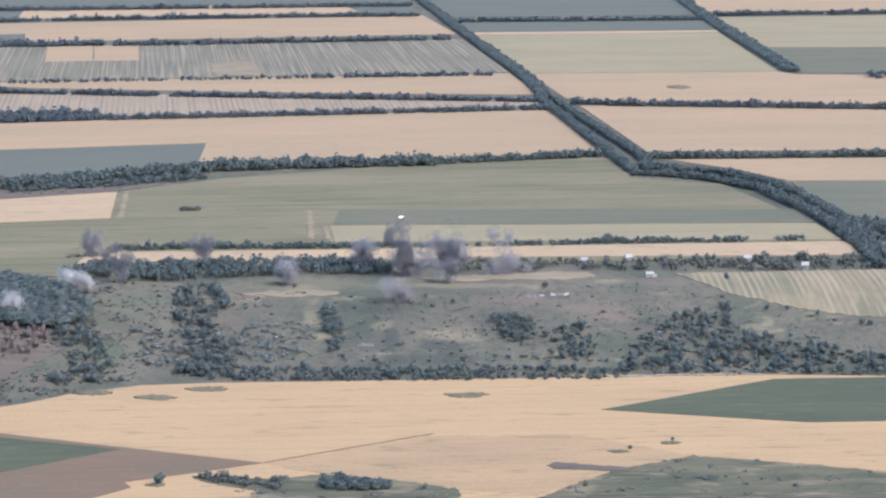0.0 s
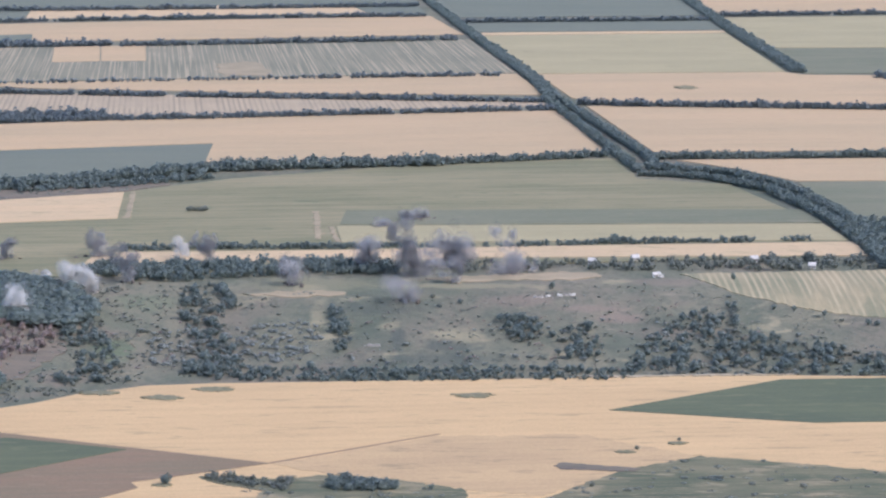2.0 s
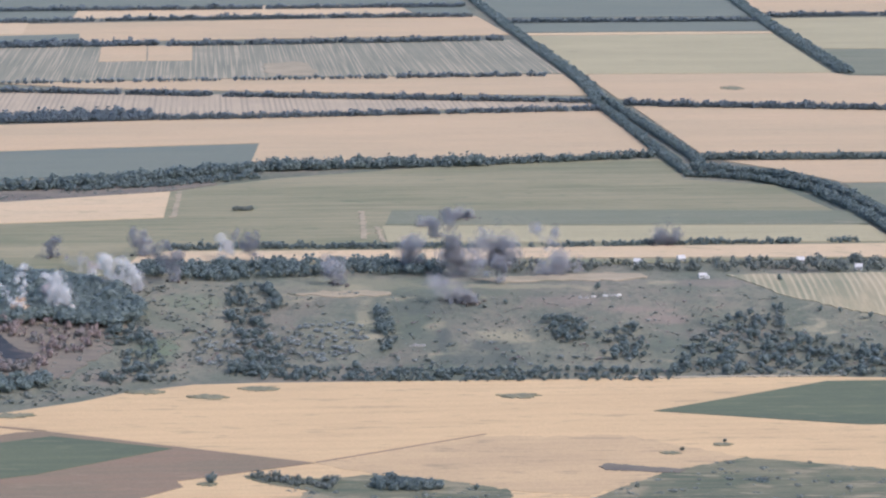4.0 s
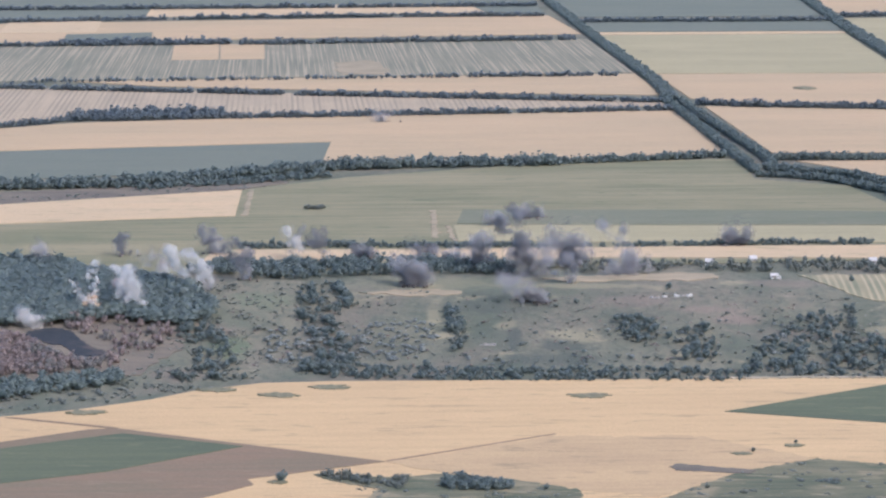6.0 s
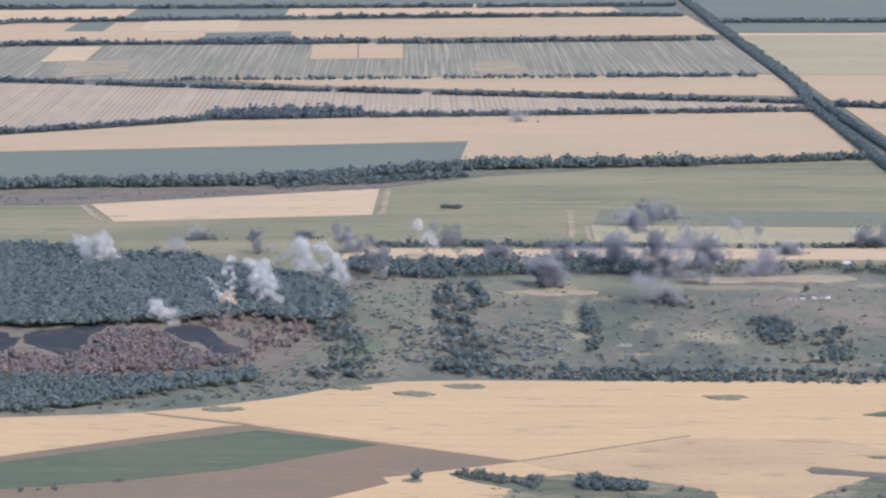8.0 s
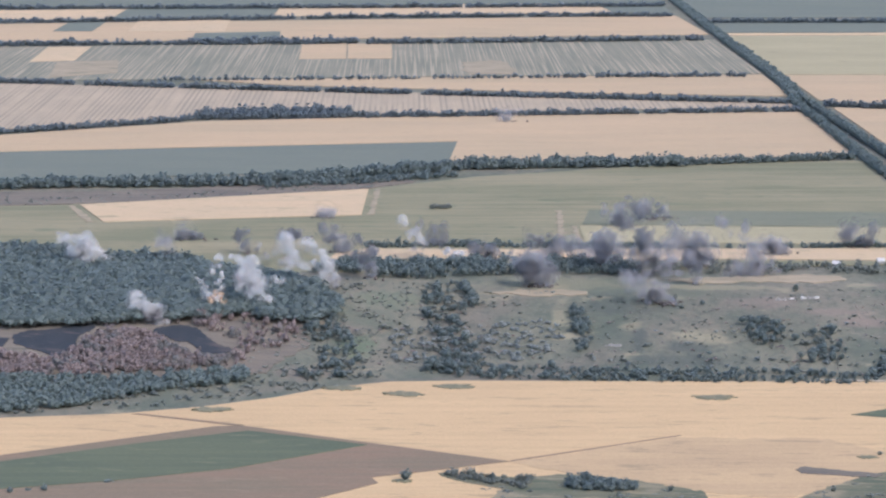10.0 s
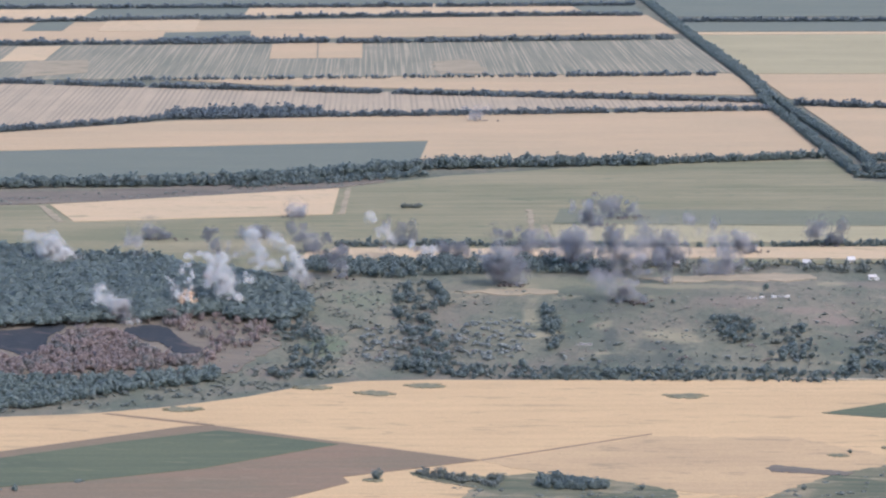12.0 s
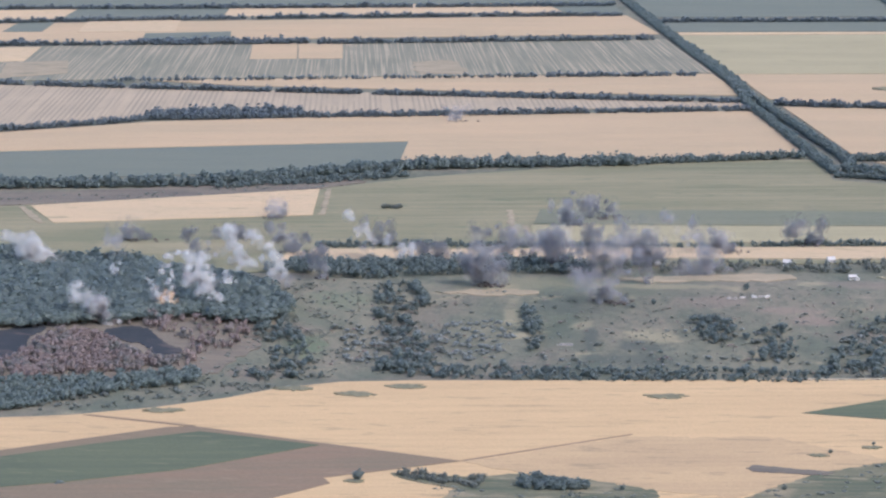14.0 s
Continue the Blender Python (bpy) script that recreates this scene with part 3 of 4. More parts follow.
def arrays_object(name, v, f, material, parent=None):
    me = bpy.data.meshes.new(name)
    me.vertices.add(len(v))
    me.vertices.foreach_set("co", v.astype(np.float32).ravel())
    me.loops.add(len(f) * 3)
    me.loops.foreach_set("vertex_index", f.astype(np.int32).ravel())
    me.polygons.add(len(f))
    me.polygons.foreach_set("loop_start", np.arange(0, len(f) * 3, 3, dtype=np.int32))
    me.update(calc_edges=True)
    me.materials.append(material)
    me.shade_smooth()
    ob = new(name, me)
    ob.parent = parent
    return ob


def planted(name, spots, kind, lod, material, label, category, trunks=False):
    """Many plants in one object: spots are (x, y, height, width)."""
    crowns, stems = [], []
    for x, y, h, w in spots:
        v, f = CROWNS[kind, lod][RNG.integers(6)]
        a = RNG.random() * 6.28
        c, s = math.cos(a), math.sin(a)
        size = np.array((h * w, h * w, h))
        at = np.array((x, y, height(x, y) - 0.3))
        turn = np.array(((c, -s, 0), (s, c, 0), (0, 0, 1)))
        crowns.append(((v * size) @ turn.T + at, f))
        if trunks:
            tv, tf = TRUNKS[lod][RNG.integers(len(TRUNKS[lod]))]
            stems.append(((tv * h) @ turn.T + at, tf))
    thing = tagged(new(name), label, category, kind="stuff")
    tagged(arrays_object("crown", *join(crowns), material, thing), kind="stuff")
    if stems:
        tagged(arrays_object("trunk", *join(stems), BARK, thing), kind="stuff")
    return thing


def along(line, step_m):
    for (ax, ay), (bx, by) in zip(line, line[1:]):
        d = math.hypot(bx - ax, by - ay)
        for i in range(max(1, round(d / step_m))):
            k = (i + RNG.random()) / max(1, round(d / step_m))
            yield ax + (bx - ax) * k, ay + (by - ay) * k, -(by - ay) / d, (bx - ax) / d


def belt(line, tall, wide, step_m, lod, label, material=None, gaps=0.1, vary=0.3, kind="broad", spread=1.15):
    """A shelterbelt: rows of trees along a line, uneven in height, with gaps."""
    spots = []
    across = abs(line[-1][0] - line[0][0]) > abs(line[-1][1] - line[0][1]) and line[0][1] > 2300
    if across:       # rows across the view are moved nearer and raised to fit the camera's view
        line = [(x, y - 2.7e-6 * y * y) for x, y in line]
        tall, step_m, gaps = tall + 0.0009 * line[0][1], step_m * 0.8, gaps * 0.7
    for x, y, nx, ny in along(line, step_m):
        if noise.noise(Vector((x / 23, y / 23, 3))) < -0.62 + gaps * 2.2:
            if RNG.random() < 0.75:
                continue
        o = (RNG.random() - 0.5) * wide
        h = tall * (1 - vary / 2 + vary * RNG.standard_normal() * 0.5 + 0.3 * noise.noise(Vector((x / 14, y / 14, 9))))
        spots.append((x + nx * o, y + ny * o, max(0.3 * tall, h), spread * (0.85 + 0.4 * RNG.random())))
        if RNG.random() < 0.8:      # undergrowth
            o = (RNG.random() - 0.5) * wide
            spots.append((x + nx * o, y + ny * o, tall * (0.35 + 0.25 * RNG.random()), 1.9))
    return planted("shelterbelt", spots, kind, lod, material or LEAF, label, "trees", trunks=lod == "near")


def inside(x, y, outline):
    hit = False
    for (ax, ay), (bx, by) in zip(outline, outline[1:] + outline[:1]):
        if (ay > y) != (by > y) and x < ax + (y - ay) * (bx - ax) / (by - ay):
            hit = not hit
    return hit


def spots_in(outline, spacing, tall, vary=0.3, spread=1.1, cluster=-1.0, cluster_size=20.0):
    """Random spots in an outline, spacing metres apart on average; cluster: only where a noise is above this value."""
    lo = [min(p[i] for p in outline) for i in (0, 1)]
    hi = [max(p[i] for p in outline) for i in (0, 1)]
    out = []
    for i in range(int((hi[0] - lo[0]) * (hi[1] - lo[1]) / spacing ** 2)):
        x, y = lo[0] + RNG.random() * (hi[0] - lo[0]), lo[1] + RNG.random() * (hi[1] - lo[1])
        if inside(x, y, outline) and noise.noise(Vector((x / cluster_size, y / cluster_size, 5))) > cluster:
            out.append((x, y, max(0.35, 1 + vary * RNG.standard_normal()) * tall, spread * (0.85 + 0.35 * RNG.random())))
    return out


def mixed_wood(name, outline, spacing, tall, cluster, label):
    """Open natural wood: dark trees in tight groups, paler shrubs between them."""
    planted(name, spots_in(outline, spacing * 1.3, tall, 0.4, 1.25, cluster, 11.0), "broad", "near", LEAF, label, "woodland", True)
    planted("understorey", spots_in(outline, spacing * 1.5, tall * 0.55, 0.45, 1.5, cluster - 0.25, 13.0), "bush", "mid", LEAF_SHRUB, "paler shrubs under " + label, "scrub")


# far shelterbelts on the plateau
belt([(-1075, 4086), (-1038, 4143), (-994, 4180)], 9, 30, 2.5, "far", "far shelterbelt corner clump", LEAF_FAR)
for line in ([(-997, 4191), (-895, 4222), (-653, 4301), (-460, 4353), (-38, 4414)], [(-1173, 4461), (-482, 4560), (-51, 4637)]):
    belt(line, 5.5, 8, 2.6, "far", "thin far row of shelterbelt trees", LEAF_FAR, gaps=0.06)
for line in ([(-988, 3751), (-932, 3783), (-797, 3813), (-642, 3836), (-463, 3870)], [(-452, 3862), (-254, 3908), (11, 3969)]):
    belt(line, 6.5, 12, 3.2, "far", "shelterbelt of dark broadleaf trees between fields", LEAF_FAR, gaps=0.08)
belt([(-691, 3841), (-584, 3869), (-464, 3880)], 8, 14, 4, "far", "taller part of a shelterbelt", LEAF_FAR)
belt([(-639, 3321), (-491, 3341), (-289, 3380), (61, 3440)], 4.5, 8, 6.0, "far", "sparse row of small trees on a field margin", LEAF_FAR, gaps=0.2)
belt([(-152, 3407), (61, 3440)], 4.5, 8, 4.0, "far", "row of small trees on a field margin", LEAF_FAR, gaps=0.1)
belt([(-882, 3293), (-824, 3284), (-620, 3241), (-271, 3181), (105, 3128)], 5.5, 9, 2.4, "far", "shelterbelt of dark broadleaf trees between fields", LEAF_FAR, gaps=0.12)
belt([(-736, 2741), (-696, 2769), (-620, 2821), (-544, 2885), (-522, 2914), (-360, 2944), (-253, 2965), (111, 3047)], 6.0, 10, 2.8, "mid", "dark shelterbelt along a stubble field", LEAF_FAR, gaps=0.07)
belt([(-525, 2930), (-447, 2958), (-365, 2977)], 8, 40, 2.0, "mid", "thick grove widening a shelterbelt", LEAF_FAR, gaps=0.0)
belt([(-653, 2354), (-597, 2370), (-527, 2391), (-478, 2395), (-385, 2407)], 8.0, 26, 1.6, "mid", "dense dark shelterbelt of broadleaf trees", gaps=0.02)
belt([(-385, 2407), (-312, 2467), (-216, 2534), (-135, 2558), (-7, 2577)], 8.5, 24, 1.5, "mid", "dense dark shelterbelt of broadleaf trees", gaps=0.02)
belt([(-372, 2394), (-288, 2431), (-212, 2487)], 5, 22, 2.2, "mid", "low scrubby front of a shelterbelt", gaps=0.05)
belt([(-7, 2582), (69, 2609), (149, 2642)], 6, 14, 2.0, "mid", "dense dark shelterbelt of broadleaf trees", gaps=0.03)
# the long main belt: two tree rows with a lane between them
belt([(-53, 4846), (27, 4033), (98, 3366), (112, 3132)], 7.0, 8, 1.5, "far", "double shelterbelt along a country lane", gaps=0.0)
belt([(-46, 4846), (33, 4033), (105, 3366), (121, 3132)], 7.0, 8, 1.5, "far", "double shelterbelt along a country lane", gaps=0.0)
belt([(108, 3120), (128, 2928), (160, 2606), (171, 2505)], 7.5, 7, 1.1, "mid", "double shelterbelt along a country lane", gaps=0.0)
belt([(126, 3096), (148, 2912), (184, 2628), (189, 2540)], 7.5, 7, 1.1, "mid", "double shelterbelt along a country lane", gaps=0.0)
belt([(169, 2485), (200, 2478), (233, 2455), (275, 2382), (294, 2267), (306, 2187), (314, 2054), (314, 1978)], 7.5, 8, 1.1, "mid", "shelterbelt bending round a meadow", gaps=0.0)
belt([(178, 2525), (213, 2513), (247, 2493), (290, 2411), (308, 2300), (319, 2211), (322, 2068), (331, 1978)], 7.5, 8, 1.1, "mid", "shelterbelt bending round a meadow", gaps=0.0)
belt([(399, 4846), (410, 4221), (422, 3825), (433, 3452)], 7.5, 20, 0.9, "far", "thick shelterbelt between stubble fields", gaps=0.0)
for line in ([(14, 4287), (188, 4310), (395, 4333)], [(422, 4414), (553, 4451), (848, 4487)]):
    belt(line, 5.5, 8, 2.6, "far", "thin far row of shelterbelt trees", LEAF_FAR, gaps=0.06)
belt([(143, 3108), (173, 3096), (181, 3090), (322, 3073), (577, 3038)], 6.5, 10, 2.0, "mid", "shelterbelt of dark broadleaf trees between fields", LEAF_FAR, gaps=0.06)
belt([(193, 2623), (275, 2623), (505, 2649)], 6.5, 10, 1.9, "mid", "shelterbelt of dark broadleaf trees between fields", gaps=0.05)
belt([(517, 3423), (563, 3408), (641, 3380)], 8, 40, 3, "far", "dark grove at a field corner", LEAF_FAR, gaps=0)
planted("copse", spots_in([(-214, 2267), (-200, 2271), (-199, 2261), (-213, 2258)], 3.0, 3.6, 0.25, 1.3), "broad", "near", LEAF_SHRUB, "small dark copse on the meadow", "copse", True)
# rows on the near plateau
belt([(-246, 2060), (-205, 2068), (-154, 2070), (-78, 2073), (-36, 2076)], 5.5, 16, 1.6, "mid", "row of broadleaf trees along a stubble strip", gaps=0.05)
belt([(49, 2081), (92, 2087), (118, 2095), (148, 2095), (196, 2098), (276, 2109)], 5.5, 12, 1.8, "mid", "row of broadleaf trees along a stubble strip", gaps=0.1)
belt([(-36, 2076), (49, 2081)], 5, 14, 2.2, "mid", "row of broadleaf trees along a stubble strip", gaps=0.15)
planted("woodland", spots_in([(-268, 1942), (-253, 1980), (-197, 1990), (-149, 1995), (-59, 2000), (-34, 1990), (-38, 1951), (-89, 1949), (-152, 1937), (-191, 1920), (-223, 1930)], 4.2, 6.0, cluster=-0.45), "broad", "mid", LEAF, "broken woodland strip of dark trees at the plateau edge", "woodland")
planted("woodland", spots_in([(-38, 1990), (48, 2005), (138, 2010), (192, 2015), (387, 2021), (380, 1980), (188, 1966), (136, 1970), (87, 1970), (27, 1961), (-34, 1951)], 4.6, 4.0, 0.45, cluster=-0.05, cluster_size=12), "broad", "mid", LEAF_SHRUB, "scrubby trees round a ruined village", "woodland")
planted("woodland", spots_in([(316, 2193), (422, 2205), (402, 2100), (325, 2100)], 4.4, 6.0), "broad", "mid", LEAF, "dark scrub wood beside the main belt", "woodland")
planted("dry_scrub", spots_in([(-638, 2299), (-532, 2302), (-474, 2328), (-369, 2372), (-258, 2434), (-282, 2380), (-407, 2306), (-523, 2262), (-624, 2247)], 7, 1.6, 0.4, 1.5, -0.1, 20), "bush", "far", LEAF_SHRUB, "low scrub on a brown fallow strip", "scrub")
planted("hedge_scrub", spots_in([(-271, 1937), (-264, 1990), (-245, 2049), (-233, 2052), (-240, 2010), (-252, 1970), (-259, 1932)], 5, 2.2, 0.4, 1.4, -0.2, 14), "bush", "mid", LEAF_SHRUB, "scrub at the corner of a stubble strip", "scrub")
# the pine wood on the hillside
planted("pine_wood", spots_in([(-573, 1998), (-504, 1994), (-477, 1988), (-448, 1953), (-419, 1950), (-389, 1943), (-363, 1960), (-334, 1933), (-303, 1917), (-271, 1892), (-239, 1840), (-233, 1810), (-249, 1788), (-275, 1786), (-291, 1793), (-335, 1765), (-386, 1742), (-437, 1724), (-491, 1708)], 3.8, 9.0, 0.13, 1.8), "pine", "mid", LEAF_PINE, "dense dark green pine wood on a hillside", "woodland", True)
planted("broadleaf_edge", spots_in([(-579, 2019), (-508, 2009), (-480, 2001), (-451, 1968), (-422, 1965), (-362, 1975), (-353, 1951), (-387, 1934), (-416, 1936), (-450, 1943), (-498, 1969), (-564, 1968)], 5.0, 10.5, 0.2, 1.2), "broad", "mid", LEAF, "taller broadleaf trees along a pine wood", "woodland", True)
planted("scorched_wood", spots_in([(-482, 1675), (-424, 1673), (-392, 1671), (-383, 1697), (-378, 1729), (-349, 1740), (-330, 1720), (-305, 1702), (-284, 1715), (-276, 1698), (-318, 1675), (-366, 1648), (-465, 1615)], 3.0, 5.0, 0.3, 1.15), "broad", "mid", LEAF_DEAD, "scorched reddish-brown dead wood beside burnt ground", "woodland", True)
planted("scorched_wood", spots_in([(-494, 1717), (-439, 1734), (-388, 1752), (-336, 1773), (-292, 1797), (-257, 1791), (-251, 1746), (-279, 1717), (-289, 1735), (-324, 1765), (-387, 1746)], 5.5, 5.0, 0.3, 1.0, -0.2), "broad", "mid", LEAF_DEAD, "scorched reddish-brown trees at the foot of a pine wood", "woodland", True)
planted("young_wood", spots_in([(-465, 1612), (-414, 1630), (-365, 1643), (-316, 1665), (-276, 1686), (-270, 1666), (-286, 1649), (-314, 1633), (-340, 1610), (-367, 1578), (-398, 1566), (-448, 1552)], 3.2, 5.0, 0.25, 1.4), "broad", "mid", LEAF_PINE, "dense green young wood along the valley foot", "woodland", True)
# the valley side
mixed_wood("gully_wood", [(-187, 1911), (-151, 1911), (-139, 1854), (-156, 1827), (-141, 1781), (-128, 1704), (-169, 1697), (-163, 1779), (-178, 1825)], 4.0, 4.6, -0.08, "dark trees in a gully on the grassy slope")
mixed_wood("gully_wood", [(-266, 1801), (-230, 1810), (-208, 1722), (-196, 1684), (-241, 1677), (-234, 1727), (-245, 1758)], 4.2, 4.2, -0.1, "dark trees and bushes below the pine wood")
mixed_wood("gully_wood", [(-81, 1851), (-70, 1845), (-62, 1764), (-72, 1758), (-77, 1800)], 4.5, 5.0, -0.5, "dark trees in a shallow gully")
mixed_wood("slope_wood", [(32, 1827), (59, 1829), (61, 1789), (42, 1779)], 3.9, 4.4, -0.2, "dark clump of trees on the slope")
mixed_wood("slope_wood", [(65, 1807), (95, 1813), (100, 1752), (70, 1740)], 4.2, 4.2, -0.1, "dark clump of trees on the slope")
mixed_wood("slope_wood", [(114, 1752), (136, 1807), (174, 1855), (193, 1855), (195, 1800), (225, 1777), (283, 1752), (338, 1752), (328, 1699), (234, 1706), (164, 1706), (115, 1711)], 4.4, 4.2, -0.1, "broken dark woodland at the valley foot")
planted("foot_scrub", spots_in([(-161, 1727), (-65, 1718), (34, 1725), (80, 1723), (119, 1720), (117, 1692), (75, 1692), (-64, 1685), (-155, 1692)], 3.4, 2.5, 0.5, 1.35, -0.25, 9), "broad", "near", LEAF, "hedge of dark scrub along the valley foot", "scrub", True)
planted("silver_scrub", spots_in([(-204, 1793), (-168, 1803), (-135, 1811), (-92, 1836), (-82, 1789), (-95, 1740), (-129, 1725), (-186, 1723)], 6.0, 2.4, 0.35, 1.5, -0.05, 14), "bush", "mid", LEAF_SILVER, "silvery willow scrub on the grassy slope", "scrub")
planted("silver_scrub", spots_in([(-163, 1787), (119, 1836), (288, 1789), (276, 1711), (77, 1720), (-157, 1711)], 11, 2.2, 0.35, 1.4, 0.1, 25), "bush", "mid", LEAF_SILVER, "scattered silvery bushes on the slope", "scrub")
planted("dry_scrub", spots_in([(-464, 1610), (-273, 1681), (-231, 1704), (-200, 1684), (-224, 1655), (-287, 1597), (-446, 1545)], 8, 2.2, 0.4, 1.3, -0.2, 14), "bush", "mid", LEAF_SHRUB, "low scrub along the edge of the wheat", "scrub")
planted("slope_scrub", spots_in([(-245, 1918), (-32, 1880), (156, 1922), (198, 1874), (293, 1817), (279, 1725), (-222, 1699)], 13, 1.3, 0.6, 1.7, 0.0, 26), "bush", "mid", LEAF_SHRUB, "low dull green bushes dotting the slope", "scrub")
planted("grass_tussocks", spots_in([(-249, 1918), (-32, 1880), (156, 1922), (198, 1874), (293, 1817), (346, 1800), (330, 1711), (-222, 1696)], 8.0, 0.75, 0.5, 2.4, -0.05, 16), "bush", "low", LEAF_SHRUB, "tussocks and dwarf scrub on the grassy slope", "tussocks")
planted("dry_tussocks", spots_in([(-244, 1877), (-32, 1874), (155, 1913), (198, 1867), (292, 1813), (345, 1795), (332, 1720), (-223, 1704)], 9.5, 0.8, 0.5, 2.2, 0.0, 22), "bush", "low", LEAF_DEAD, "brown dry tussocks on the grassy slope", "tussocks")
planted("grass_tussocks", spots_in([(-295, 1792), (-241, 1899), (-192, 1889), (-180, 1700), (-223, 1645), (-446, 1545), (-449, 1556), (-271, 1669)], 5.0, 1.0, 0.5, 2.2, -0.05, 16), "bush", "low", LEAF_SHRUB, "tussocks and dwarf scrub below the pine wood", "tussocks")
# the hollow in the foreground
planted("hollow_scrub", spots_in([(-132, 1442), (-95, 1432), (-83, 1431), (-82, 1409), (-94, 1413), (-122, 1427)], 2.8, 3.0, 0.35, 1.3, -0.5), "broad", "near", LEAF_SHRUB, "low scrub in a green hollow", "scrub", True)
planted("hollow_grove", spots_in([(-65, 1422), (-51, 1429), (-28, 1421), (-28, 1409), (-61, 1408)], 2.6, 5.0, 0.2, 1.3), "broad", "near", LEAF, "dense dark grove of rounded trees", "woodland", True)

planted("hollow_scrub", spots_in([(-130, 1441), (-109, 1446), (-78, 1432), (-55, 1432), (5, 1406), (-1, 1380), (-88, 1380)], 4.5, 1.3, 0.5, 1.8, -0.1, 9), "bush", "mid", LEAF_SHRUB, "low bushes dotting a green hollow", "scrub")
planted("hollow_scrub", spots_in([(48, 1392), (73, 1429), (95, 1457), (137, 1487), (193, 1468), (278, 1433), (255, 1360), (60, 1360)], 5.5, 1.2, 0.5, 1.9, 0.02, 12), "bush", "mid", LEAF_SHRUB, "low bushes dotting a fallow corner", "scrub")
planted("hollow_scrub", spots_in([(131, 1430), (134, 1437), (145, 1437), (147, 1431)], 2.4, 2.0, 0.3, 1.6), "bush", "mid", LEAF, "dark thicket in a fallow corner", "scrub")

# ---- single trees, each a thing of its own ----
def tree(x, y, h, kind="broad", material=None, label="", category="tree", name="tree", spread=1.1):
    thing = tagged(new(name), label, category)
    thing.matrix_basis = pose(x, y, height(x, y) - 0.35)
    v, f = CROWNS[kind, "near"][RNG.integers(6)]
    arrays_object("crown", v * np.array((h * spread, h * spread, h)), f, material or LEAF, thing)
    tv, tf = TRUNKS["near"][RNG.integers(3)]
    arrays_object("trunk", tv * h, tf, BARK, thing)
    return thing


def scatter(proto, spots, base):
    """Copies of one plant at (x, y, height), turned and grown differently."""
    for x, y, h, _ in spots:
        k = h / base
        proto.scale = (k * (0.9 + 0.3 * RNG.random()), k, k)
        copy_thing(proto, pose(x, y, height(x, y) - 0.35, 0, 0, RNG.random() * 360))
    proto.scale = (1, 1, 1)


tree(*(-148.8, 1423.7), 7.0, "broad", LEAF, "lone round dark tree at a field corner", spread=1.3)
tree(*(-9.7, 1412.8), 4.0, "broad", LEAF, "small lone tree in a green hollow")
tree(*(-332.1, 1384.2), 4.2, "broad", LEAF, "dark lone tree on a field margin", spread=1.4)
tree(*(-340.8, 1383.5), 2.6, "bush", LEAF, "low dark bush on a field margin", spread=1.5)
tree(*(-349.0, 1377.9), 3.6, "broad", LEAF, "dark lone tree on a field margin", spread=1.4)
tree(*(-303.3, 1405.1), 3.2, "bush", LEAF, "low dark bush on a field margin", spread=1.6)
tree(*(103.0, 1503.0), 3.4, "broad", LEAF_SHRUB, "small lone tree standing in wheat")
tree(*(128.1, 1525.1), 2.8, "broad", LEAF_SHRUB, "small lone tree standing in wheat")
tree(*(73.8, 1418.1), 3.8, "broad", LEAF_SHRUB, "small tree on a weedy margin")
tree(*(71.0, 1903.4), 6.0, "broad", LEAF, "lone dark tree at the plateau edge", spread=1.2)
tree(*(199.0, 1934.3), 4.8, "broad", LEAF, "lone dark tree in a weedy field", spread=1.2)
tree(*(125.0, 2100.5), 7.5, "broad", LEAF, "tall tree rising above a tree row", spread=1.4)
tree(*(183.1, 2005.3), 7.0, "broad", LEAF, "tall tree rising above a village hedge", spread=1.3)
for spot, h in (((137.2, 1435.3), 3.0), ((142.3, 1436.6), 3.4), ((158.2, 1423.0), 2.8), ((184.1, 1418.1), 3.4), ((176.8, 1430.3), 2.0), ((-244.0, 1444.4), 1.6), ((93.6, 1503.0), 1.2)):
    tree(*spot, h, "bush", LEAF_SHRUB, "low green bush in a fallow corner", "bush", "bush", 1.6)
for spot, h in (((-79.3, 1848.9), 5.0), ((6.9, 1864.4), 4.0), ((217.7, 1851.0), 4.2), ((231.2, 1848.8), 4.0), ((249.9, 1838.0), 4.4), ((276.6, 1816.9), 5.2), ((281.9, 1814.8), 5.0), ((11.2, 1759.8), 2.4), ((144.6, 1848.9), 2.6)):
    tree(*spot, h, "broad", LEAF, "solitary dark tree on the grassy slope", spread=1.25)
proto = tree(*(-96.6, 1778.8), 2.4, "bush", LEAF_SILVER, "silvery rounded bush on the grassy slope", "bush", "bush", 1.5)
tagged(proto, group="bushes on the slope")
scatter(proto, spots_in([(-200, 1793), (-168, 1797), (-135, 1809), (-92, 1827), (-82, 1789), (-95, 1741), (-130, 1732), (-187, 1729)], 9.0, 2.5, 0.3), 2.4)
proto = tree(*(-53.0, 1788.6), 2.2, "bush", LEAF_SHRUB, "dull green rounded bush on the grassy slope", "bush", "bush", 1.4)
tagged(proto, group="bushes on the slope")
scatter(proto, spots_in([(-225, 1879), (-32, 1874), (44, 1836), (149, 1836), (142, 1740), (-208, 1732)], 30, 2.2, 0.45), 2.2)

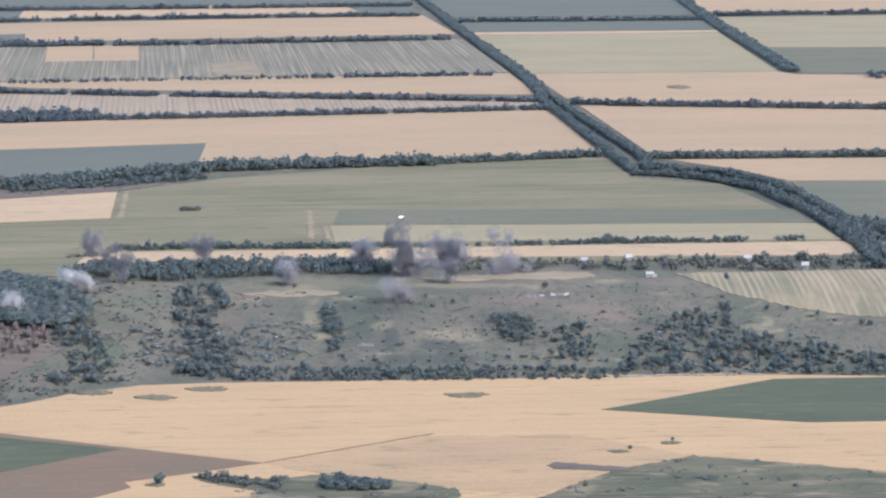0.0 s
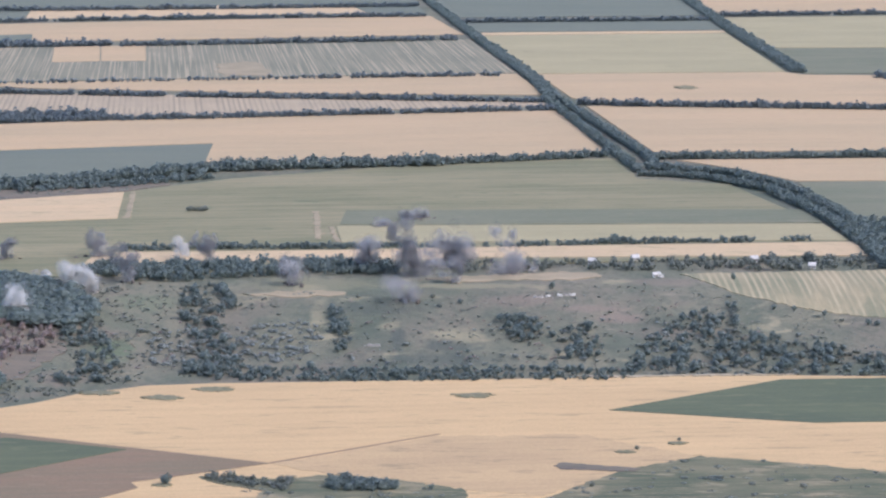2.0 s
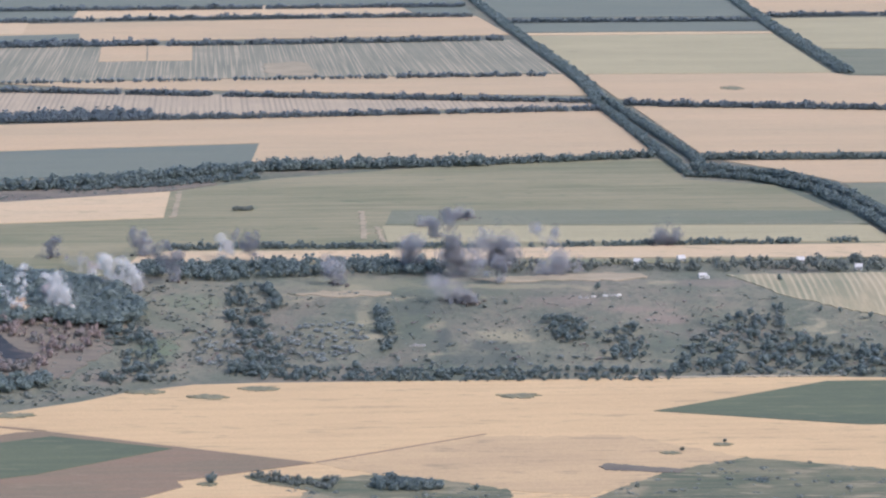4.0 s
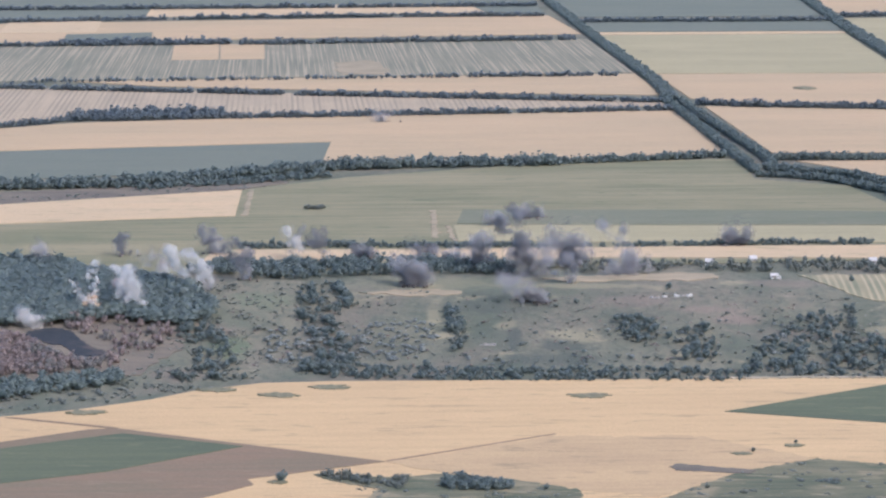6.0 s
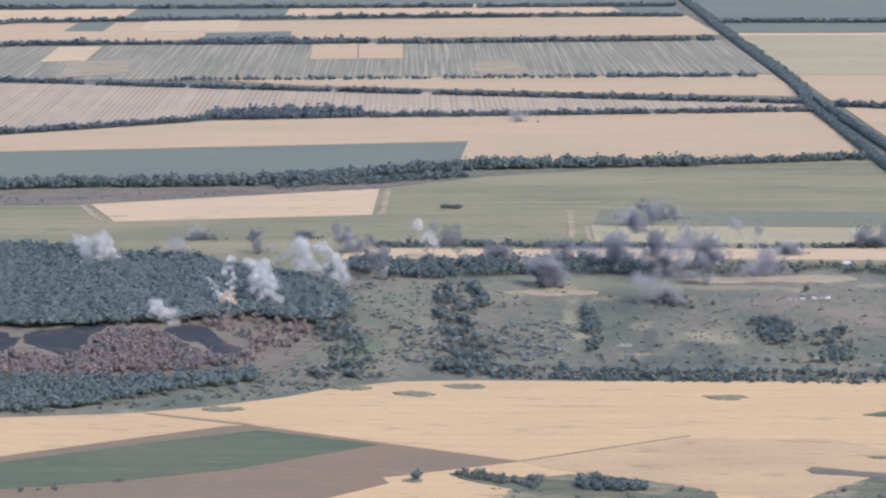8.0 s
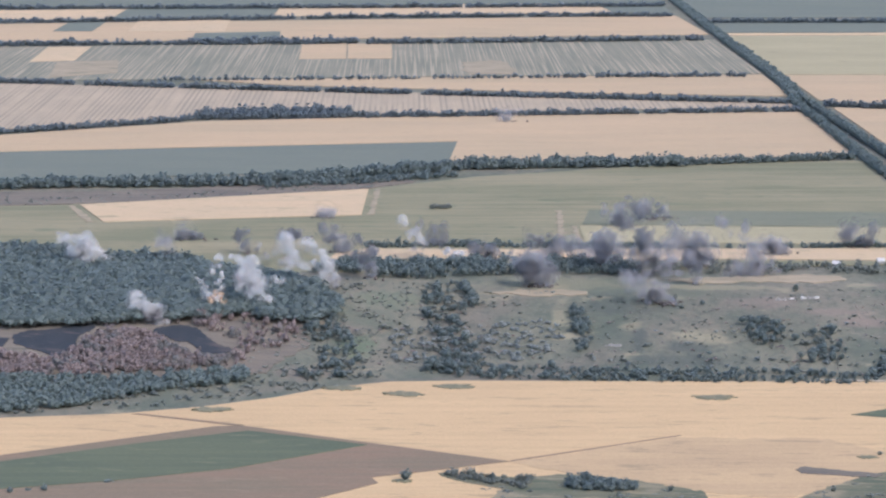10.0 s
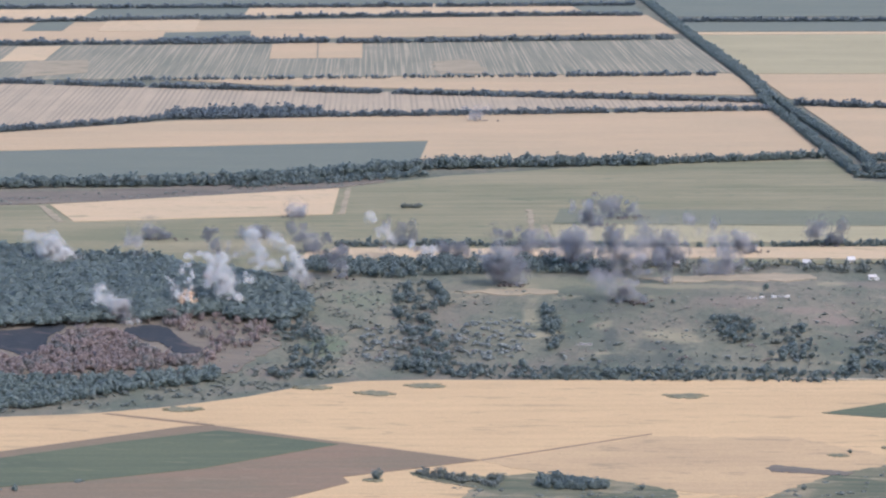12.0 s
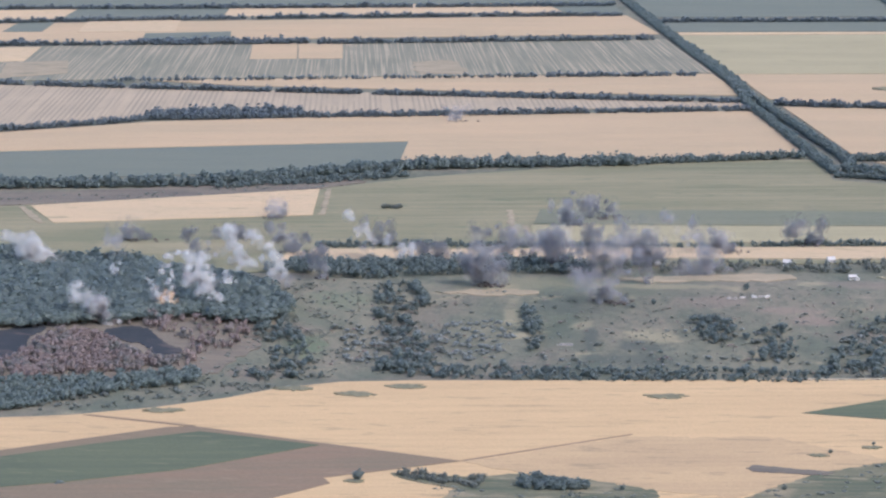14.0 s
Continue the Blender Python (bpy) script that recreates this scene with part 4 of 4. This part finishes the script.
# ---- houses and ruins ----
def box(x0, y0, z0, x1, y1, z1, bevel=0.03):
    bm = bmesh.new()
    bmesh.ops.create_cube(bm, size=1)
    for v in bm.verts:
        v.co = ((x0 + x1) / 2 + v.co.x * (x1 - x0), (y0 + y1) / 2 + v.co.y * (y1 - y0), (z0 + z1) / 2 + v.co.z * (z1 - z0))
    bmesh.ops.bevel(bm, geom=bm.edges[:], offset=bevel, segments=1, affect="EDGES")
    return bm


def house(x, y, turn, label, w=7.0, d=5.0, wall_h=2.7, ridge=1.9, roof=True):
    """A small village house: four walls, a gabled roof with eaves and a chimney, a door and windows."""
    h = tagged(new("house"), label, "house")
    h.matrix_basis = pose(x, y, height(x, y) - 0.3, 0, 0, turn)
    part("wall", box(-w / 2, -d / 2, 0, w / 2, -d / 2 + 0.35, wall_h), LIMEWASH, h)
    part("wall", box(-w / 2, d / 2 - 0.35, 0, w / 2, d / 2, wall_h), LIMEWASH, h)
    for s in (-1, 1):
        bm = bmesh.new()
        a, b = s * (w / 2 - 0.003), s * (w / 2 - 0.353)
        prof = [(-d / 2 + 0.353, 0), (d / 2 - 0.353, 0), (d / 2 - 0.353, wall_h), (0, wall_h + ridge * 0.86), (-d / 2 + 0.353, wall_h)]
        if not roof:
            prof[3] = (0.4, wall_h * 0.7)
        A = [bm.verts.new((a, p, z)) for p, z in prof]
        B = [bm.verts.new((b, p, z)) for p, z in prof]
        bm.faces.new(A), bm.faces.new(B[::-1])
        for i in range(5):
            bm.faces.new((A[i], B[i], B[(i + 1) % 5], A[(i + 1) % 5]))
        bmesh.ops.recalc_face_normals(bm, faces=bm.faces[:])
        part("gable", bm, LIMEWASH, h)
    if roof:
        for s in (-1, 1):
            bm = box(-w / 2 - 0.35, 0, 0, w / 2 + 0.35, math.hypot(d / 2 + 0.4, ridge), 0.14)
            bm.transform(pose(0, 0, wall_h + ridge, math.degrees(-math.atan2(ridge, d / 2)), 0, 0) if s > 0 else pose(0, 0, wall_h + ridge, 0, 0, 180) @ pose(0, 0, 0, math.degrees(-math.atan2(ridge, d / 2)), 0, 0))
            part("roof", bm, SLATE, h)
        part("chimney", box(w * 0.18, -0.3, wall_h + ridge * 0.7, w * 0.18 + 0.5, 0.25, wall_h + ridge + 0.7), RUBBLE, h)
    part("door", box(-0.45, -d / 2 - 0.05, 0.1, 0.45, -d / 2 + 0.02, 2.1), WOOD, h)
    for wx in (-w * 0.3, w * 0.3):
        win = part("window", box(wx - 0.5, -d / 2 - 0.04, 0.95, wx + 0.5, -d / 2 + 0.02, 2.05), WOOD, h)
        part("pane", box(wx - 0.42, -d / 2 - 0.06, 1.03, wx + 0.42, -d / 2 - 0.035, 1.97, 0.005), DARK_GLASS, win)
    return h


def ruin(x, y, turn, w, d, label):
    """What is left of a farm building: broken walls of uneven height and heaps of rubble."""
    r = tagged(new("ruin"), label, "ruin")
    r.matrix_basis = pose(x, y, height(x, y) - 0.3, 0, 0, turn)
    for x0, y0, x1, y1 in ((-w / 2, -d / 2, w / 2, -d / 2 + 0.4), (-w / 2, d / 2 - 0.4, w / 2, d / 2), (-w / 2, -d / 2 + 0.403, -w / 2 + 0.4, d / 2 - 0.403), (w / 2 - 0.4, -d / 2 + 0.403, w / 2, d / 2 - 0.403)):
        bm = box(x0, y0, -0.2, x1, y1, 2.4)
        bmesh.ops.subdivide_edges(bm, edges=[e for e in bm.edges if e.calc_length() > 1.5], cuts=5)
        for v in bm.verts:
            if v.co.z > 0.5:
                v.co.z *= 0.45 + 0.8 * noise.noise(Vector((v.co.x * 0.7 + x, v.co.y * 0.7, 1)))
        part("wall", bm, LIMEWASH if 2.8 < w < 5 else RUBBLE, r)
    heap = [clump(RNG, (RNG.normal() * w * 0.3, RNG.normal() * d * 0.3, 0.2), (0.9, 0.8, 0.5), 1) for _ in range(10)]
    arrays_object("rubble", *join(heap), RUBBLE, r)
    return r


house(*(145.8, 1943.9), 8, "small limewashed house with a grey roof", 5.2, 4, 2.3, 1.3)
house(*(103.2, 2000.2), -12, "limewashed village house among scrub", 5.5, 4.5)
house(*(135.3, 2015.4), 15, "limewashed village house among scrub", 5.0, 4.5)
house(*(221.4, 2010.3), 5, "limewashed village house among scrub", 5.5, 4.5)
house(*(260.0, 1980.3), -8, "limewashed village house among scrub", 5.0, 4.0)
house(*(9.8, 1990.2), 10, "limewashed village house near smoke", 4.5, 4.0)
for spot, turn, w, d in (((58.2, 1879.0), 6, 2.6, 2.2), ((62.1, 1879.0), 3, 2.4, 2.0), ((67.2, 1881.8), 14, 3.0, 2.4), ((75.3, 1883.3), -10, 3.4, 2.6), ((79.6, 1884.7), 8, 2.6, 2.4), ((83.9, 1884.7), 22, 3.6, 2.4), ((148.8, 1941.6), 12, 3.0, 2.0)):
    ruin(*spot, turn, w, d, "roofless pale farm ruin with rubble")
ruin(*(-48.9, 1773.1), -5, 8.0, 2.5, "low broken wall of pale stone on the slope")

# ---- smoke ----
def puff_mesh(name, material):
    """A rigid puff of unit radius: slightly uneven shells one inside the other; the material frays them into billows."""
    shells = []
    for radius in (0.96, 0.76, 0.56, 0.36):
        v, f = ICO[3]
        seed = Vector(RNG.random(3) * 50)
        k = np.array([1 + 0.22 * noise.noise(Vector(p) * 1.5 + seed) + 0.08 * noise.noise(Vector(p) * 4 + seed) for p in v])
        shells.append((v * k[:, None] * radius + RNG.standard_normal(3) * 0.04, f))
    ob = arrays_object(name, *join(shells), material)
    me = ob.data
    bpy.data.objects.remove(ob)
    return me


PUFFS = {mat.name: [puff_mesh("puff", mat) for _ in range(3)]
         for mat in (SMOKE_DARK, SMOKE_GREY, SMOKE_THIN, SMOKE_WHITE, SMOKE_PINK, SMOKE_ORANGE)}
MOVES = []       # (puff, rows), keyed in motions()


def smoke(base, onset, early, late, size, grow, materials, label, count=7, shape=1.0, debris=0):
    """A smoke plume over base, an (x, y) on the ground. early and late: (left, up) in metres of its top soon after onset and at the end,
    seen from the south. size: radius in metres of its puffs; grow: how far they part (1 stays together)."""
    x, y = base
    z = height(x, y)
    thing = tagged(new("smoke_plume"), label, "smoke", group="smoke plumes")
    thing.matrix_basis = pose(x, y, z)
    count = round(count * 1.1)
    grow = 1 + (grow - 1) * 0.6
    veils = 2 if materials[0] in (SMOKE_GREY, SMOKE_DARK) else 0
    for i in range(count + veils):
        k = (i + 0.35) / count
        mat = materials[min(len(materials) - 1, int(k * len(materials)))] if i < count else (SMOKE_PINK if SMOKE_PINK in materials else SMOKE_THIN)
        ob = new("puff", PUFFS[mat.name][RNG.integers(3)])
        ob.parent = thing
        tagged(ob, kind="stuff")
        r = 1.02 * size * (0.65 + 0.6 * RNG.random()) * (0.75 + 0.5 * k * shape)
        wisp = i >= count            # thin outer veils round the plume
        if wisp:
            k, r = 0.25 + 0.7 * RNG.random(), r * 1.55
        ob.scale = (r * (0.8 + 0.5 * RNG.random()), r, r * (0.75 + 0.6 * RNG.random()))
        j = (RNG.random(3) - 0.5) * size * np.array((2.5, 1.4, 1.2)) * (0.55 + 0.75 * k)
        bend = k ** 1.3
        a = Vector((early[0] * bend + j[0], j[1], early[1] * k + j[2] * 0.6))
        b = Vector((late[0] * bend + j[0] * grow, j[1] * grow, late[1] * k + j[2] * grow))
        spin = RNG.random() * 360
        rows = []
        if onset <= 0:
            rows = [(0.0, pose(*a, 0, 0, spin))]
        else:
            deep = pose(a.x * 0.2, a.y * 0.3, -3.0 * r - 12, 0, 0, spin)
            rows = [(0.0, deep), (round(onset, 2), deep), (round(onset + 0.35, 2), pose(a.x * 0.6, a.y * 0.7, a.z * 0.65, 0, 0, spin + 8)),
                    (round(min(13.8, onset + 1.2), 2), pose(*a, 0, 0, spin + 16))]
        t0 = rows[-1][0]
        slow = 0.5
        rows += [(round(t0 + (14.0 - t0) * slow, 2), pose(*(a + (b - a) * 0.6), 0, 0, spin + 30)), (14.0, pose(*b, 0, 0, spin + 45))]
        MOVES.append((ob, rows))
    if debris:
        heap = [clump(RNG, (RNG.normal() * size * 1.3, RNG.normal() * size * 0.8, 0.2 + 0.3 * RNG.random()), (0.9 + RNG.random(), 0.9, 0.7 + RNG.random()), 1, 0.3) for _ in range(debris)]
        clods = tagged(arrays_object("thrown_earth", *join(heap), CLOD, thing), kind="stuff")
        if onset > 0:
            MOVES.append((clods, [(0.0, pose(0, 0, -8)), (round(onset, 2), pose(0, 0, -8)), (round(onset + 0.3, 2), pose(0, 0, 0)), (14.0, pose(0, 0, 0))]))
    return thing


smoke((-256, 2028), 0.0, (-0.8, 14.0), (-16.5, 17.3), 5.0, 1.6, (SMOKE_DARK,), "dark smoke plume drifting over the meadow", 11, debris=6)
smoke((-324, 2021), 0.6, (0.0, 12.4), (-17.4, 15.7), 4.5, 1.6, (SMOKE_DARK,), "dark smoke plume drifting over the meadow", 11, debris=6)
smoke((-223, 1918), 0.0, (-1.6, 23.4), (-10.9, 28.1), 4.7, 1.6, (SMOKE_GREY, SMOKE_DARK, SMOKE_DARK,), "tall dark smoke column at the plateau edge", 13, debris=4)
smoke((-282, 1970), 2.2, (-22.1, 8.0), (-24.1, 14.5), 4.4, 2.0, (SMOKE_PINK, SMOKE_THIN,), "dusty pink smoke thinning over the pine wood", 10, debris=0)
smoke((-286, 1937), 1.0, (-1.6, 5.5), (-11.9, 15.0), 3.5, 2.0, (SMOKE_WHITE, SMOKE_THIN,), "small white smoke puff over the wood", 8, debris=0)
smoke((-171, 2003), 0.0, (-1.6, 14.6), (-24.4, 26.8), 4.9, 1.5, (SMOKE_THIN, SMOKE_DARK, SMOKE_DARK,), "dark smoke plume rising over a tree row", 11, debris=0)
smoke((-196, 2015), 0.9, (-3.3, 12.3), (-22.5, 28.6), 4.5, 1.5, (SMOKE_THIN, SMOKE_WHITE, SMOKE_WHITE,), "white smoke puff rising off a stubble strip", 11, debris=0)
smoke((-245, 1877), 0.0, (-5.4, 13.0), (-32.5, 42.8), 5.9, 1.9, (SMOKE_THIN, SMOKE_WHITE, SMOKE_WHITE, SMOKE_WHITE,), "tall white smoke column leaning over the pine wood", 24, debris=0)
smoke((-280, 1804), 0.0, (-2.2, 13.3), (-18.4, 35.4), 4.9, 1.9, (SMOKE_WHITE, SMOKE_WHITE, SMOKE_WHITE,), "white smoke rising out of the pine wood", 21, debris=0)
smoke((-292, 1823), 3.4, (-5.2, 25.9), (-13.2, 34.8), 4.9, 1.9, (SMOKE_WHITE, SMOKE_PINK, SMOKE_WHITE,), "pinkish white smoke jet over the pine wood", 22, debris=0)
smoke((-311, 1799), 2.7, (1.5, 35.0), (-3.0, 39.1), 2.5, 1.4, (SMOKE_ORANGE, SMOKE_ORANGE, SMOKE_WHITE, SMOKE_WHITE, SMOKE_WHITE, SMOKE_WHITE,), "white smoke jet with an orange fiery base", 26, debris=0)
smoke((-312, 1798), 2.7, (-13.3, 23.6), (-15.2, 24.3), 1.6, 1.2, (SMOKE_ORANGE, SMOKE_WHITE, SMOKE_WHITE, SMOKE_WHITE,), "slanting smoke jet with an orange fiery base", 22, debris=0)
smoke((-310, 1794), 2.8, (0.5, 11.2), (-3.1, 13.4), 3.6, 1.2, (SMOKE_ORANGE, SMOKE_ORANGE, SMOKE_ORANGE, SMOKE_WHITE,), "orange fire burst at the foot of smoke jets", 14, debris=0)
smoke((-418, 1937), 4.2, (-12.0, 22.4), (-28.0, 24.0), 6.2, 1.8, (SMOKE_WHITE, SMOKE_WHITE, SMOKE_WHITE,), "white smoke cloud over the pine wood", 19, debris=0)
smoke((-436, 1937), 4.4, (3.2, 18.4), (-4.0, 21.7), 5.7, 1.8, (SMOKE_WHITE, SMOKE_WHITE,), "white smoke cloud over the pine wood", 16, debris=0)
smoke((-377, 1961), 4.0, (-4.8, 14.5), (-12.1, 17.7), 6.7, 1.6, (SMOKE_THIN, SMOKE_THIN,), "thin dusty smoke over the tree edge", 11, debris=0)
smoke((-342, 1760), 4.8, (-2.9, 8.0), (-17.4, 22.5), 4.8, 2.0, (SMOKE_WHITE, SMOKE_WHITE,), "white smoke puff over the burnt ground", 18, debris=0)
smoke((-348, 1760), 8.2, (0.0, 7.2), (-8.0, 18.8), 4.8, 1.8, (SMOKE_GREY, SMOKE_THIN,), "grey smoke trailing over the burnt ground", 10, debris=0)
smoke((-284, 1851), 8.8, (-1.5, 11.3), (-3.0, 13.6), 3.3, 1.5, (SMOKE_WHITE,), "fresh white smoke puff among pines", 8, debris=0)
smoke((-276, 1855), 9.3, (0.8, 10.6), (-0.8, 12.9), 2.9, 1.4, (SMOKE_WHITE,), "fresh white smoke puff among pines", 6, debris=0)
smoke((-364, 1891), 12.2, (0.0, 13.2), (-1.6, 14.8), 2.6, 1.3, (SMOKE_WHITE,), "fresh small white smoke puff among pines", 6, debris=0)
smoke((-380, 2081), 7.0, (0.0, 4.3), (-7.7, 8.5), 5.2, 1.9, (SMOKE_DARK,), "low dark smoke and thrown earth on the meadow", 10, debris=12)
smoke((-302, 2095), 7.4, (-6.0, 4.3), (-23.5, 11.1), 5.2, 2.4, (SMOKE_DARK,), "low dark smoke and thrown earth on the meadow", 13, debris=12)
smoke((-295, 2205), 9.2, (0.0, 3.6), (-3.6, 9.0), 5.4, 2.0, (SMOKE_DARK, SMOKE_GREY,), "low dark smoke and thrown earth on the meadow", 8, debris=10)
smoke((-170, 1985), 9.4, (-2.4, 10.5), (-8.1, 16.9), 4.4, 1.6, (SMOKE_WHITE,), "white smoke burst beside a stubble strip", 13, debris=0)
smoke((-111, 1913), 0.0, (-0.8, 13.9), (-15.5, 15.5), 5.1, 1.7, (SMOKE_DARK, SMOKE_THIN,), "dark smoke plume at the plateau edge", 10, debris=5)
smoke((-103, 1906), 4.8, (-2.3, 13.1), (-13.9, 25.5), 5.9, 2.2, (SMOKE_GREY, SMOKE_DARK, SMOKE_GREY,), "broad grey smoke cloud with a streaked base", 18, debris=14)
smoke((-58, 1970), 0.0, (-0.8, 18.3), (-14.3, 27.9), 5.7, 1.7, (SMOKE_DARK, SMOKE_DARK, SMOKE_GREY,), "dark smoke plume above the broken woodland", 14, debris=0)
smoke((-25, 1946), 0.0, (-8.7, 29.9), (-23.6, 43.3), 5.6, 2.0, (SMOKE_GREY, SMOKE_GREY, SMOKE_DARK,), "tall grey smoke column over the village", 21, debris=0)
smoke((-16, 1951), 0.0, (-5.5, 15.8), (-19.7, 23.7), 6.1, 2.0, (SMOKE_GREY, SMOKE_GREY,), "grey smoke cloud over the village", 13, debris=0)
smoke((5, 1990), 0.0, (-1.6, 17.7), (-12.1, 24.9), 8.4, 1.7, (SMOKE_DARK, SMOKE_DARK, SMOKE_GREY,), "broad dark smoke cloud over the village", 18, debris=0)
smoke((43, 2010), 0.0, (-0.8, 22.7), (-22.3, 37.4), 4.9, 1.6, (SMOKE_THIN, SMOKE_THIN, SMOKE_GREY,), "thin grey smoke column drifting away", 14, debris=0)
smoke((41, 1956), 0.0, (0.0, 7.9), (-6.3, 11.9), 6.5, 1.7, (SMOKE_GREY,), "low grey smoke cloud by the village", 11, debris=0)
smoke((57, 1961), 0.0, (0.0, 6.3), (-11.9, 9.5), 4.4, 1.6, (SMOKE_THIN,), "thin low smoke by the village", 8, debris=0)
smoke((2, 1922), 0.0, (0.0, 12.4), (-14.0, 19.4), 5.1, 1.6, (SMOKE_GREY, SMOKE_DARK,), "grey smoke plume at the plateau edge", 10, debris=0)
smoke((-29, 1867), 0.0, (-0.8, 12.1), (-6.0, 18.9), 5.4, 1.6, (SMOKE_GREY, SMOKE_THIN, SMOKE_THIN,), "dissolving grey smoke on the upper slope", 11, debris=4)
smoke((-16, 1864), 3.4, (-2.3, 6.0), (-9.8, 14.3), 4.1, 2.4, (SMOKE_GREY, SMOKE_GREY, SMOKE_THIN,), "grey smoke cloud with dark earth below it", 14, debris=14)
smoke((-32, 2214), 0.1, (-0.9, 3.6), (-24.8, 15.8), 4.0, 2.6, (SMOKE_DARK,), "low dark smoke and thrown earth on the meadow", 13, debris=14)
smoke((-22, 2223), 0.3, (0.0, 2.7), (-14.2, 11.7), 3.6, 2.8, (SMOKE_DARK,), "low dark smoke drifting over the meadow", 10, debris=10)
smoke((-53, 2178), 0.8, (-0.9, 2.6), (-15.6, 18.0), 4.4, 2.6, (SMOKE_DARK, SMOKE_GREY,), "low dark smoke and thrown earth by a strip field", 13, debris=12)
smoke((130, 2089), 2.6, (-1.7, 9.3), (-15.2, 18.6), 5.6, 2.0, (SMOKE_DARK,), "dark smoke burst in a row of trees", 13, debris=8)
smoke((65, 2052), 5.9, (-1.7, 4.1), (-24.9, 18.2), 5.9, 2.2, (SMOKE_DARK, SMOKE_GREY,), "dark smoke rolling over a stubble strip", 14, debris=12)
smoke((-147, 2010), 4.4, (-0.8, 8.1), (-9.8, 13.0), 5.8, 1.8, (SMOKE_GREY, SMOKE_DARK,), "grey smoke over a stubble strip", 13, debris=6)
smoke((-104, 2015), 4.9, (-1.6, 7.3), (-9.8, 21.2), 5.8, 2.0, (SMOKE_GREY, SMOKE_DARK,), "grey smoke over a stubble strip", 13, debris=6)
smoke((-83, 1995), 5.2, (-1.6, 7.3), (-13.7, 22.6), 5.3, 2.0, (SMOKE_DARK, SMOKE_GREY,), "dark smoke over the broken woodland", 11, debris=0)
smoke((-194, 2897), 5.0, (-1.2, 7.0), (-4.7, 11.7), 3.9, 2.2, (SMOKE_GREY, SMOKE_THIN,), "small far dust cloud on a stubble field", 10, debris=6)
smoke((-59, 2003), 6.5, (0.0, 8.1), (-8.1, 24.3), 6.2, 2.0, (SMOKE_GREY,), "grey smoke over the broken woodland", 11, debris=0)


def glow_material():
    m, nt, b = nodes_of("flash_glow")
    b.inputs["Base Color"].default_value = (1, 0.9, 0.75, 1)
    b.inputs["Emission Color"].default_value, b.inputs["Emission Strength"].default_value = (1.0, 0.93, 0.8, 1), 2.5
    return m


FLASH = glow_material()


def flash(base, start, end, label):
    """The flash of a burst: a ragged bright ball that flares up for a moment and sinks into its crater."""
    x, y = base
    thing = tagged(new("explosion_flash"), label, "explosion")
    thing.matrix_basis = pose(x, y, height(x, y))
    core = arrays_object("fireball", *join([clump(RNG, (RNG.normal() * 1.1, RNG.normal(), 0.5 + 0.3 * RNG.normal()), (0.9, 0.8, 0.6), 2, 0.25) for _ in range(4)]), FLASH, thing)
    low, up = pose(0, 0, -9), pose(0, 0, 0)
    rows = [(0.0, up)] if start <= 0 else [(0.0, low), (start - 0.1, low), (start, up)]
    MOVES.append((core, rows + [(end, up), (end + 0.15, low), (14.0, low)]))


flash((-34.1, 2223.4), 0.0, 0.1, "small white explosion flash on the meadow")
flash((-301.1, 2100.5), 7.45, 7.6, "small white explosion flash on the meadow")


def motions():
    for puff, rows in MOVES:
        walk(puff, rows)


motions()
